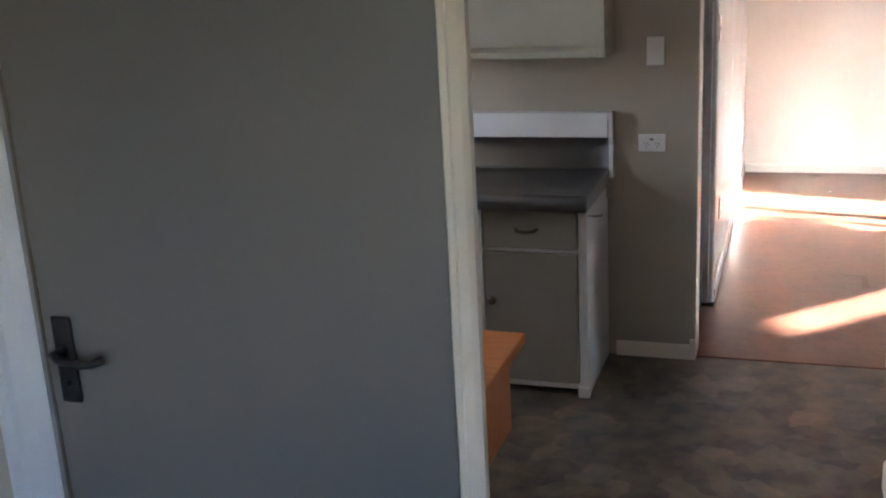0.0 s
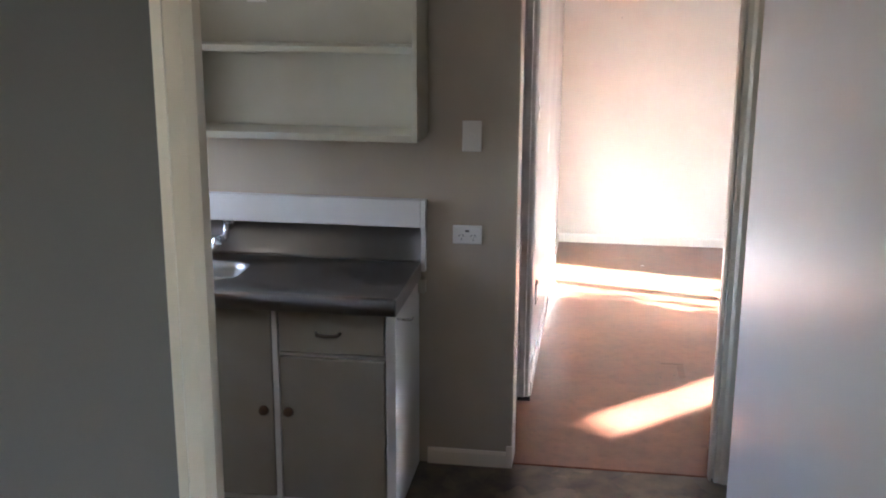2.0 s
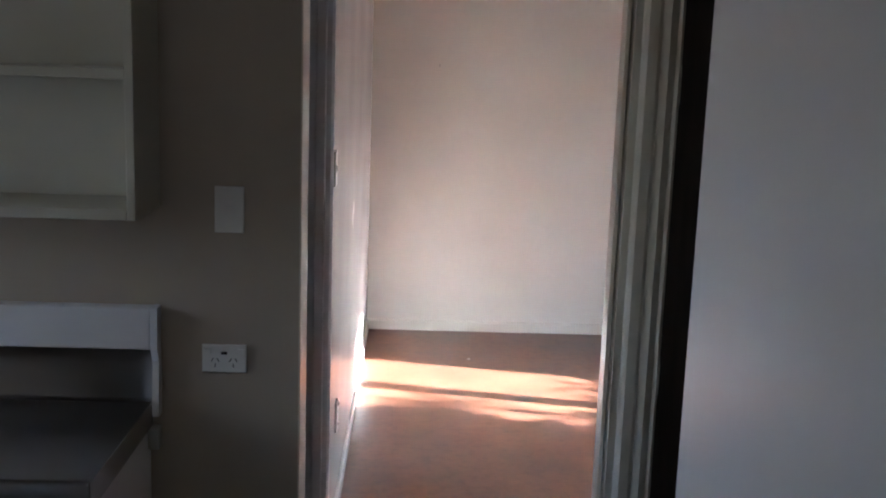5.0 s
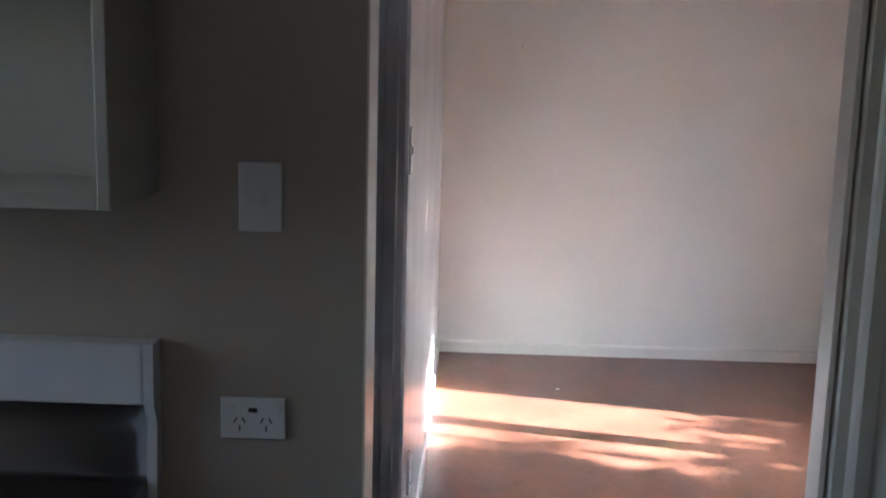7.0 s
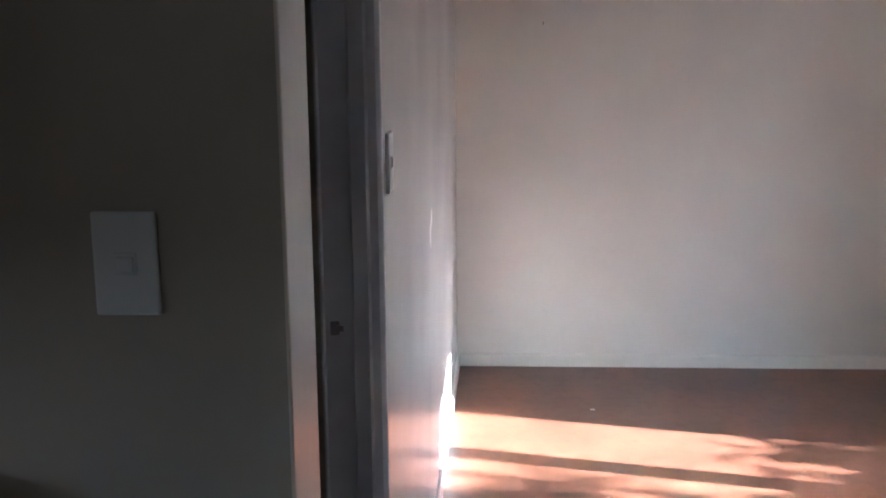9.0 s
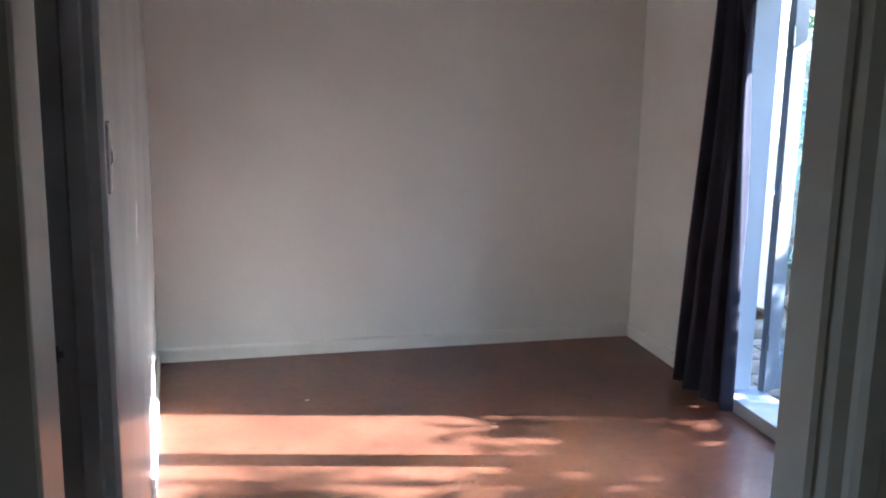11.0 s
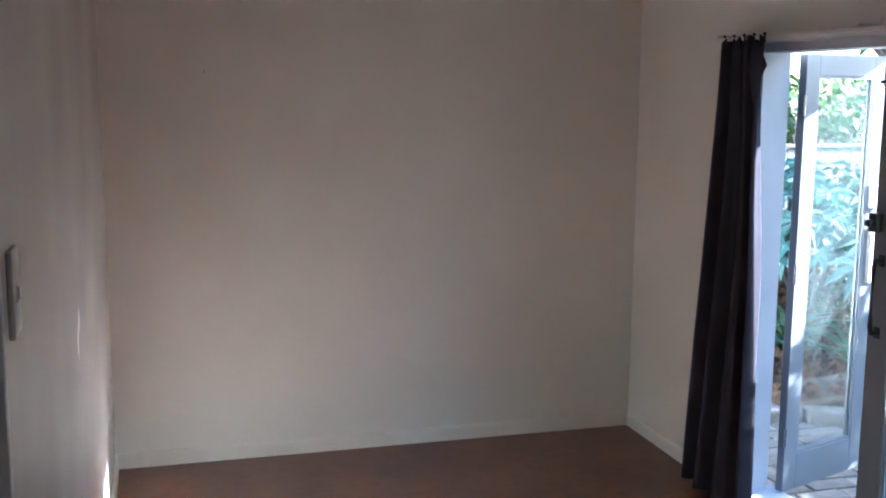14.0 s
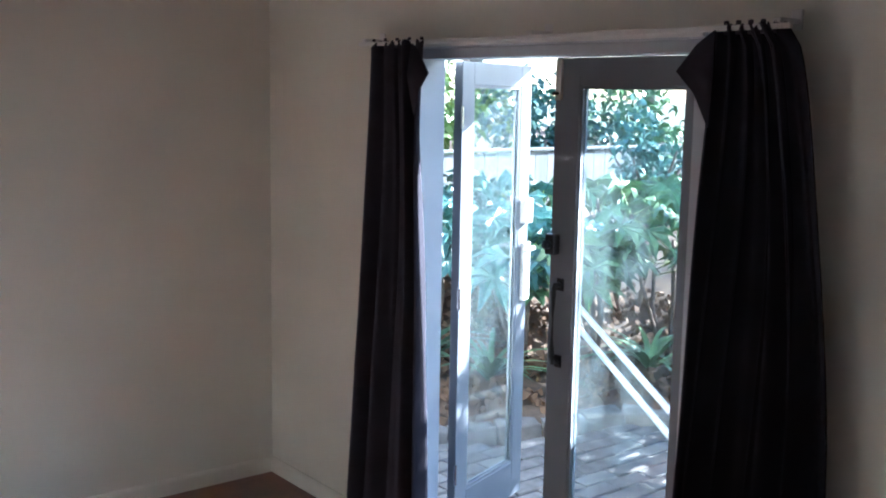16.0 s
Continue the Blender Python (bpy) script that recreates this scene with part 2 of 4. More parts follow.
def add_rod(bm, a, b, r, seg=14, r2=None):
    a, b = Vector(a), Vector(b)
    d = b - a
    m = Matrix.Translation((a + b) / 2) @ d.to_track_quat("Z", "Y").to_matrix().to_4x4()
    bmesh.ops.create_cone(bm, cap_ends=True, segments=seg, radius1=r, radius2=r if r2 is None else r2, depth=d.length, matrix=m)
    return bm


def rod(a, b, r, seg=14, r2=None):
    return add_rod(bmesh.new(), a, b, r, seg, r2)


def tube(points, r, seg=10):
    """A bent round bar through the points."""
    bm = bmesh.new()
    rings = []
    ps = [Vector(p) for p in points]
    for i, p in enumerate(ps):
        d = (ps[min(i + 1, len(ps) - 1)] - ps[max(i - 1, 0)]).normalized()
        q = d.to_track_quat("Z", "Y")
        rings.append([bm.verts.new(p + q @ Vector((r * math.cos(k * math.tau / seg), r * math.sin(k * math.tau / seg), 0))) for k in range(seg)])
    for a, b in zip(rings, rings[1:]):
        for k in range(seg):
            bm.faces.new((a[k], a[(k + 1) % seg], b[(k + 1) % seg], b[k]))
    bm.faces.new(rings[0][::-1])
    bm.faces.new(rings[-1])
    return bm


def extrude_profile(profile, axis, a, b):
    """A closed profile swept straight from a to b along one axis; profile gives the other two coordinates."""
    bm = bmesh.new()
    def at(u, v, w):
        return {"x": (w, u, v), "y": (u, w, v), "z": (u, v, w)}[axis]
    r0 = [bm.verts.new(at(u, v, a)) for u, v in profile]
    r1 = [bm.verts.new(at(u, v, b)) for u, v in profile]
    n = len(profile)
    for i in range(n):
        bm.faces.new((r0[i], r0[(i + 1) % n], r1[(i + 1) % n], r1[i]))
    bm.faces.new(r0[::-1])
    bm.faces.new(r1)
    bmesh.ops.recalc_face_normals(bm, faces=bm.faces)
    return bm


def to_mesh(name, bm, mat, smooth=False):
    me = bpy.data.meshes.new(name)
    if smooth:
        for f in bm.faces:
            f.smooth = True
    bm.to_mesh(me)
    bm.free()
    me.materials.append(mat)
    if smooth:
        me.shade_auto_smooth(angle=radians(40)) if hasattr(me, "shade_auto_smooth") else None
    return me


def part(name, bm, mat, parent, label="", smooth=False):
    ob = new(name, to_mesh(name, bm, mat, smooth))
    ob.parent = parent
    if label:
        ob["label"] = label
    return ob


def thing(name, label, category, group="", kind="", at=None):
    ob = new(name)
    if at is not None:
        ob.matrix_basis = at
    return tagged(ob, label, category, group, kind)


def solid(name, bm, mat, label, category="", group="", kind="", smooth=False):
    return tagged(new(name, to_mesh(name, bm, mat, smooth)), label, category, group, kind)


def structure(name, bm, mat, label, smooth=False):
    return solid(name, bm, mat, label, "building", "", "structure", smooth)


# ---- plan ----
H = 2.55            # ceiling
RX0, RX1, RY1 = 0.095, 2.62, 4.155  # room walls
PT = 0.065           # partition thickness
DL, DR, DH = 0.117, 0.909, 2.06      # opening to the room
AX0, AX1, AH = 1.045, 1.80, 2.005     # dark door beside it
SY0, SY1 = 0.162, 0.765               # side doorway in the room's left wall
KW = -2.25          # kitchen's far end wall
BX, BY = 0.829, -1.05               # end of the short wall
HY = -3.13          # wall between hall and kitchen, hall face
HX = 0.033          # its end
FY0, FY1, FH = 1.815, 3.10, 1.888   # garden door opening

# ---- structure ----
structure("floor_1", boxes((KW - 0.1, 2.72, -6.1, 0.03, -0.12, 0)), M_VINYL, "mottled brown and grey stone-look vinyl kitchen floor")
structure("floor_2", boxes((-1.2, RX1 + 0.1, 0.045, RY1 + 0.1, -0.12, 0)), M_FLOOR, "red-brown stained hardboard floor with worn patches")
structure("threshold", boxes((-1.2, RX1 + 0.1, 0.03, 0.045, -0.12, -0.006)), M_DARK, "dark gap strip between vinyl and wooden floor")
structure("wall_partition", boxes((KW, DL - 0.039, 0, PT, 0, H), (DL - 0.039, DR + 0.02, 0, PT, DH + 0.02, H), (DR + 0.02, AX0, 0, PT, 0, H), (AX0, AX1, 0, PT, AH, H), (AX1, RX1 + 0.1, 0, PT, 0, H)), M_KWALL, "beige painted wall between kitchen and living room")
structure("wall_left_room", boxes((RX0 - 0.1, RX0, SY1, RY1, 0, H), (RX0 - 0.1, 0.078, PT, SY0 - 0.004, 0, H), (0.078, RX0, PT, SY0 - 0.004, DH + 0.022, H), (RX0 - 0.1, RX0, SY0 - 0.004, SY1, 2.0, H)), M_GLOSSCREAM, "cream satin painted side wall of the empty room")
structure("wall_far_room", boxes((RX0 - 0.1, RX1 + 0.1, RY1, RY1 + 0.1, 0, H)), M_WALL, "cream painted end wall of the empty room")
structure("wall_partition_lining", boxes((DR + 0.036, RX1, PT, PT + 0.004, 0, H), (RX0, DR + 0.036, PT, PT + 0.004, DH + 0.022, H)), M_WALL, "cream painted room side of the partition")
structure("wall_garden", boxes((RX1, RX1 + 0.1, PT, FY0, -0.1, H), (RX1, RX1 + 0.1, FY1, RY1, -0.1, H), (RX1, RX1 + 0.1, FY0, FY1, FH, H)), M_WALL, "cream painted wall with glazed garden doors")
structure("wall_side_lobby", boxes((-1.2, -1.1, PT, RY1, 0, H), (-1.1, RX0 - 0.1, 1.6, 1.7, 0, H)), M_KWALL, "plain wall of the dark side lobby")
structure("wall_kitchen_end", boxes((KW - 0.1, KW, HY, -1.25, 0, H), (KW - 0.1, KW, -0.15, PT, 0, H), (KW - 0.1, KW, -1.25, -0.15, 0, 1.2), (KW - 0.1, KW, -1.25, -0.15, 2.1, H)), M_KWALL, "beige painted kitchen end wall with a window")
structure("wall_short", boxes((BX, BX + 0.1, -6.0, BY, 0, H)), M_GLOSSWALL, "pale satin painted passage wall")
structure("wall_alcove", boxes((RX1, RX1 + 0.1, -6.0, 0, 0, H)), M_KWALL, "plain beige wall closing the alcove")
structure("wall_hall", boxes((KW - 0.1, -0.842, HY, HY + 0.1, 0, H), (-0.842, -0.03, HY, HY + 0.1, 2.01, H), (-0.842, -0.06, HY + 0.045, HY + 0.1, 0, 2.01)), M_KWALL, "beige wall between hall and kitchen with a closed door")
structure("wall_hall_left", boxes((-1.65, -1.55, -6.0, HY, 0, H)), M_KWALL, "plain hall side wall")
# opening out of view, added and sized to light the hall
structure("wall_hall_back", boxes((-1.65, -0.5, -6.1, -6.0, 0, H), (0.2, RX1 + 0.1, -6.1, -6.0, 0, H), (-0.5, 0.2, -6.1, -6.0, 2.05, H), (-0.5, 0.2, -6.1, -6.0, 0, 1.2)), M_KWALL, "plain hall end wall with an unseen opening added for daylight")
structure("ceiling", boxes((KW - 0.1, RX1 + 0.1, -6.1, RY1 + 0.1, H, H + 0.1)), M_CEIL, "plain white ceiling")


# ---- doors, trim ----
ARCH = [(0, 0), (0.066, 0), (0.066, -0.010), (0.058, -0.016), (0.048, -0.013), (0.036, -0.020), (0.016, -0.020), (0.008, -0.016), (0, -0.012)]


def architrave(name, x, sign, z1, y=0.0, yaw=1, label="cream gloss painted door architrave with moulded edge"):
    """Upright moulded trim on a wall face at y; sign: the way it spreads from the opening."""
    return structure(name, extrude_profile([(x + sign * u, y + yaw * v) for u, v in ARCH], "z", 0, z1), M_TRIM, label)


def lining_side(name, x, s):
    """One jamb of the room doorway: edge strip, dark rebate shadow line and stop bead; s: towards the opening."""
    pr = [(-0.034, -0.012), (-0.013, -0.012), (-0.012, 0.030), (-0.006, 0.030), (-0.005, 0.004), (0.005, 0.004), (0.006, 0.066), (-0.008, 0.066), (-0.008, PT + 0.006), (-0.034, PT + 0.006)]
    return structure(name, extrude_profile([(x + s * u, v) for u, v in pr], "z", 0, DH + 0.02), M_TRIM, "cream gloss painted door jamb with rebate and stop bead")


structure("trim_jamb_left", extrude_profile([(0.0785, -0.004), (0.0815, -0.004), (0.0830, -0.002), (0.0832, 0.040), (0.0835, 0.154), (0.081, 0.158), (0.0785, 0.158)], "z", 0, DH + 0.02), M_TRIM, "cream gloss painted door jamb with a deep plain reveal")
lining_side("trim_jamb_right", DR, -1)
structure("trim_jamb_head", boxes((DL - 0.008, DR + 0.008, -0.012, PT + 0.006, DH, DH + 0.02), bevel=0.002), M_TRIM, "cream painted door head")
WIDE = [(0, 0), (0.106, 0), (0.106, -0.012), (0.098, -0.020), (0.090, -0.014), (0.070, -0.022), (0.050, -0.014), (0.040, -0.022), (0.014, -0.024), (0.005, -0.018), (0, -0.012)]
structure("trim_architrave_right", extrude_profile([(DR + 0.034 + u, v) for u, v in WIDE], "z", 0, DH + 0.06), M_TRIM, "cream gloss painted moulded trim between the two doors")
structure("trim_architrave_head", boxes((AX0 + 0.016, AX1 + 0.07, -0.022, 0, AH, AH + 0.03), bevel=0.003), M_TRIM, "white painted head trim over the dark door")
architrave("trim_dark_door_right", AX1 + 0.004, 1, AH)
structure("trim_plinth", boxes((DL - 0.060, DL - 0.033, -0.016, -0.0045, 0, 0.10), bevel=0.003), M_TRIM, "cream painted plinth block under the jamb")

# far jamb of the side doorway, with its stop bead and strike plate
sj = [(RX0 + 0.010, SY1 + 0.03), (RX0 + 0.012, SY1 + 0.010), (RX0 + 0.010, SY1 + 0.002), (RX0 + 0.002, SY1 - 0.006), (RX0 - 0.014, SY1 - 0.006), (RX0 - 0.018, SY1 - 0.018), (RX0 - 0.046, SY1 - 0.018), (RX0 - 0.050, SY1 - 0.006), (RX0 - 0.104, SY1 - 0.006), (RX0 - 0.108, SY1 - 0.010), (RX0 - 0.112, SY1 - 0.010), (RX0 - 0.112, SY1), (RX0, SY1), (RX0, SY1 + 0.03)]
structure("trim_side_jamb", extrude_profile(sj, "z", 0.02, 2.0), M_PALEBLUE, "grey-white painted jamb of the side doorway")
structure("trim_side_jamb_foot", boxes((RX0 - 0.05, RX0 + 0.012, SY1 - 0.016, SY1 + 0.01, 0, 0.02)), M_DARK, "black foot under the side jamb")
st = thing("strike_plate", "small dark strike plate on the side jamb", "strike plate")
part("plate", boxes((RX0 - 0.094, RX0 - 0.076, SY1 - 0.0085, SY1 - 0.006, 1.118, 1.146), bevel=0.001), M_STEEL, st)
part("latch_lip", boxes((RX0 - 0.084, RX0 - 0.068, SY1 - 0.011, SY1 - 0.0085, 1.126, 1.138), bevel=0.001), M_STEEL, st)


def skirting(name, axis, a, b, at, side, z=0.085, mat=None):
    pr = [(at, 0), (at + side * 0.014, 0), (at + side * 0.014, z - 0.012), (at + side * 0.008, z), (at, z)]
    return structure(name, extrude_profile(pr, axis, a, b), mat or M_TRIM, "low cream painted skirting board")


skirting("baseboard_kitchen", "x", -0.28, DL - 0.059, 0.0, -1, 0.07)
skirting("baseboard_short_wall", "y", -6.0, BY, BX, -1, 0.10)
skirting("baseboard_far", "x", RX0, RX1, RY1, -1, 0.07, M_WALL)
skirting("baseboard_room_left", "y", SY1 + 0.075, RY1 - 0.014, RX0, 1, 0.07, M_GLOSSCREAM)
skirting("baseboard_garden_far", "y", FY1 + 0.06, RY1 - 0.014, RX1, -1, 0.07, M_WALL)
skirting("baseboard_garden_near", "y", PT, FY0 - 0.06, RX1, -1, 0.07, M_WALL)


def lever_set(parent, x, y, z, way):
    """Black back plate with a curved lever, on a face that looks to -y."""
    p = part("back_plate", boxes((x - 0.021, x + 0.021, y - 0.009, y, z - 0.085, z + 0.085), bevel=0.004), M_BLACK, parent, "dark metal back plate")
    part("lever", tube([(x, y - 0.005, z + 0.02), (x, y - 0.04, z + 0.02), (x + way * 0.02, y - 0.052, z + 0.02), (x + way * 0.06, y - 0.054, z + 0.014), (x + way * 0.095, y - 0.053, z + 0.018), (x + way * 0.115, y - 0.05, z + 0.026)], 0.0085), M_BLACK, p, "", True)
    part("thumb_turn", rod((x, y - 0.008, z - 0.045), (x, y - 0.02, z - 0.045), 0.008), M_BLACK, p)
    return p


# closed hall door in its frame
hd = thing("door_1", "closed grey-green painted flush hall door with black lever handle", "door")
part("leaf", boxes((-0.836, -0.034, HY + 0.002, HY + 0.04, 0.012, 2.0), bevel=0.002), M_DOOR, hd)
lever_set(hd, -0.792, HY + 0.002, 1.185, 1)
structure("trim_hall_door_left", extrude_profile([(-0.842 - u * 1.9, HY + v) for u, v in ARCH], "z", 0, 2.01), M_PALEBLUE, "pale painted architrave of the hall door")
HJ = [(-0.06, 0.042), (-0.06, -0.02), (-0.048, -0.05), (-0.038, -0.048), (-0.030, -0.064), (-0.012, -0.068), (-0.002, -0.064), (0.0, -0.050), (-0.024, -0.030), (-0.046, 0.0), (-0.056, 0.042)]
structure("trim_hall_corner", extrude_profile([(HX + u, HY + v) for u, v in HJ], "z", 0, 2.55), M_TRIM, "cream gloss painted corner trim at the end of the hall wall")
structure("trim_hall_door_head", boxes((-0.965, -0.03, HY - 0.018, HY, 2.005, 2.08), bevel=0.003), M_TRIM, "cream painted head trim of the hall door")
ds = thing("door_stop_mark", "small round grey rubber door bumper on the hall wall", "bumper")
part("bumper", rod((-1.015, HY, 1.115), (-1.015, HY - 0.012, 1.115), 0.012), M_DOOR, ds, "", True)

# dark door of the alcove
dd = thing("door_3", "closed dark brown varnished cupboard door beside the room doorway", "door")
part("leaf", boxes((AX0 + 0.006, AX1 - 0.004, 0.0, 0.036, 0.01, AH - 0.004), bevel=0.002), M_DARKDOOR, dd)
for hz in (0.99, 1.775):
    part("hinge", boxes((AX0 - 0.012, AX0 + 0.008, -0.008, 0.002, hz - 0.05, hz + 0.05), bevel=0.003), M_TRIM, dd, "paint-covered steel butt hinge")
structure("trim_dark_door_back", boxes((AX0, AX1, 0.04, 0.06, 0, AH)), M_DARKDOOR, "dark board closing the cupboard")


# ---- switches and sockets ----
def plate_base(t, w, h):
    part("plate", boxes((-w / 2, w / 2, -0.009, 0, -h / 2, h / 2), bevel=0.003), M_PLASTIC, t)


def light_switch(m, w=0.076, h=0.122):
    t = thing("light_switch", "white plastic single rocker light switch on the wall", "switch", at=m)
    plate_base(t, w, h)
    part("rocker_surround", boxes((-0.014, 0.014, -0.0105, -0.008, -0.013, 0.013), bevel=0.001), M_PLASTIC, t)
    part("rocker", boxes((-0.010, 0.010, -0.0135, -0.009, -0.009, 0.009), bevel=0.0015), M_PLASTIC, t)
    return t


def slot(t, x, z, ang):
    bm = boxes((-0.0013, 0.0013, -0.0096, -0.008, -0.0055, 0.0055))
    bmesh.ops.transform(bm, matrix=Matrix.Translation((x, 0, z)) @ Matrix.Rotation(radians(ang), 4, "Y"), verts=bm.verts)
    part("socket_slot", bm, M_DARK, t)


def power_socket(m, w=0.118, h=0.077, usb=True):
    t = thing("power_socket", "white plastic double power socket with two switches", "power socket", at=m)
    plate_base(t, w, h)
    for s in (-1, 1):
        part("rocker_switch", boxes((s * 0.043 - 0.008, s * 0.043 + 0.008, -0.0135, -0.008, 0.014, 0.028), bevel=0.0015), M_PLASTIC, t)
        cx = s * 0.024
        slot(t, cx - 0.0075, -0.003, 30)
        slot(t, cx + 0.0075, -0.003, -30)
        slot(t, cx, -0.018, 0)
    if usb:
        part("usb_port", boxes((-0.008, 0.008, -0.0105, -0.008, 0.012, 0.02), bevel=0.001), M_DARK, t, "dark charging port")
    return t


light_switch(pose(-0.1045, 0, 1.417))
power_socket(pose(-0.119, 0, 1.015))
light_switch(pose(RX0, 0.95, 1.430, 0, 0, 90))
power_socket(pose(RX0, 1.22, 0.425, 0, 90, 90), usb=False)


# ---- kitchen ----
SX0, SX1 = KW + 0.004, -0.308       # sink bench
BZ = 0.899
sx0, sx1, sy0, sy1 = -1.385, -0.98, -0.41, -0.145


def rounded(x0, x1, y0, y1, r, z, n=5):
    pts = []
    for cx, cy, a0 in ((x1 - r, y1 - r, 0), (x0 + r, y1 - r, 90), (x0 + r, y0 + r, 180), (x1 - r, y0 + r, 270)):
        for k in range(n + 1):
            a = radians(a0 + 90 * k / n)
            pts.append(Vector((cx + r * math.cos(a), cy + r * math.sin(a), z)))
    return pts


def sink_top():
    """Pressed steel bench: flat deck with a rounded bowl, raised rim, front lip and upstand."""
    bm = bmesh.new()
    loops = [rounded(sx0 - 0.012, sx1 + 0.012, sy0 - 0.012, sy1 + 0.012, 0.085, BZ), rounded(sx0, sx1, sy0, sy1, 0.078, BZ - 0.006),
             rounded(sx0 + 0.008, sx1 - 0.008, sy0 + 0.008, sy1 - 0.008, 0.074, BZ - 0.03), rounded(sx0 + 0.018, sx1 - 0.018, sy0 + 0.018, sy1 - 0.018, 0.07, BZ - 0.15),
             rounded(sx0 + 0.06, sx1 - 0.06, sy0 + 0.06, sy1 - 0.06, 0.04, BZ - 0.17)]
    rings = [[bm.verts.new(p) for p in lo] for lo in loops]
    n = len(rings[0])
    for a, b in zip(rings, rings[1:]):
        for k in range(n):
            bm.faces.new((a[k], a[(k + 1) % n], b[(k + 1) % n], b[k]))
    bm.faces.new(rings[-1])
    # deck round the bowl: outer rectangle joined corner by corner
    out = [bm.verts.new((x, y, BZ)) for x, y in ((SX1, -0.028), (SX0, -0.028), (SX0, -0.565), (SX1, -0.565))]
    q = n // 4
    for c in range(4):
        for k in range(q - 1):
            bm.faces.new((rings[0][c * q + k + 1], rings[0][c * q + k], out[c]))
        bm.faces.new((rings[0][(c * q + q) % n], rings[0][c * q + q - 1], out[c], out[(c + 1) % 4]))
    bmesh.ops.recalc_face_normals(bm, faces=bm.faces)
    return bm


bench = thing("sink_bench", "long stainless steel sink bench with rolled front edge", "sink bench")
part("deck", sink_top(), M_STEEL, bench, "", True)
part("front_edge", extrude_profile([(-0.563, BZ + 0.003), (-0.572, BZ + 0.001), (-0.577, BZ - 0.008), (-0.577, BZ - 0.062), (-0.570, BZ - 0.066), (-0.563, BZ - 0.060)], "x", SX0, SX1), M_STEEL, bench, "", True)
part("end_edge", boxes((SX1, SX1 + 0.004, -0.577, -0.03, BZ - 0.064, BZ + 0.003), bevel=0.0015), M_STEEL, bench)
part("upstand", extrude_profile([(-0.04, BZ - 0.001), (-0.027, BZ + 0.012), (-0.022, 1.044), (-0.006, 1.044), (-0.006, BZ - 0.001)], "x", SX0, SX1), M_STEEL, bench, "", True)
part("overflow", rod((-1.18, sy1 - 0.004, BZ - 0.05), (-1.18, sy1 - 0.02, BZ - 0.052), 0.014), M_CHROME, bench)
part("waste", rod((-1.18, -0.275, BZ - 0.172), (-1.18, -0.275, BZ - 0.166), 0.04, 20), M_CHROME, bench, "round metal waste")
spl = thing("splashback_board", "white painted board above the steel upstand", "splashback")
part("board", boxes((SX0, -0.306, -0.045, 0, 1.044, 1.157), bevel=0.005), M_CABTRIM, spl)
part("end_piece", extrude_profile([(-0.045, 1.157), (-0.045, 1.045), (-0.028, 1.01), (-0.04, 0.86), (0, 0.86), (0, 1.157)], "x", -0.305, -0.287), M_CABTRIM, spl, "white notched end piece")

# mixer
tp = thing("mixer_tap", "chrome wall-mounted kitchen mixer with swivel spout", "tap")
tx, tz = -1.22, 0.995
part("body", rod((tx - 0.10, -0.075, tz - 0.02), (tx + 0.10, -0.075, tz - 0.02), 0.014), M_CHROME, tp, "", True)
for s in (-1, 1):
    part("inlet", tube([(tx + s * 0.1, -0.022, tz + 0.035), (tx + s * 0.1, -0.055, tz + 0.03), (tx + s * 0.1, -0.075, tz - 0.02)], 0.014), M_CHROME, tp, "", True)
    part("flange", rod((tx + s * 0.1, -0.022, tz + 0.035), (tx + s * 0.1, -0.032, tz + 0.035), 0.026, 18), M_CHROME, tp, "", True)
    k = part("tap_handle", rod((tx + s * 0.075, -0.085, tz - 0.02), (tx + s * 0.075, -0.135, tz - 0.03), 0.015, 12, 0.019), M_CHROME, tp, "", True)
    for a in (0, 90):
        d = Vector((math.cos(radians(a)), 0, math.sin(radians(a)))) * 0.028
        c = Vector((tx + s * 0.075, -0.132, tz - 0.03))
        part("handle_bar", rod(c - d, c + d, 0.006, 8), M_CHROME, k, "", True)
part("spout", tube([(tx, -0.075, tz - 0.02), (tx, -0.085, tz + 0.05), (tx + 0.005, -0.11, tz + 0.085), (tx + 0.008, -0.16, tz + 0.095), (tx + 0.01, -0.22, tz + 0.08), (tx + 0.01, -0.235, tz + 0.05)], 0.0115), M_CHROME, tp, "", True)

# base cabinets, unit by unit
CY = -0.505


def knob(parent, x, z):
    k = part("knob", rod((x, CY - 0.02, z), (x, CY - 0.034, z), 0.010, 14), M_WOODKNOB, parent, "round dark knob", True)
    part("knob_face", rod((x, CY - 0.034, z), (x, CY - 0.046, z), 0.020, 18, 0.017), M_WOODKNOB, k, "", True)


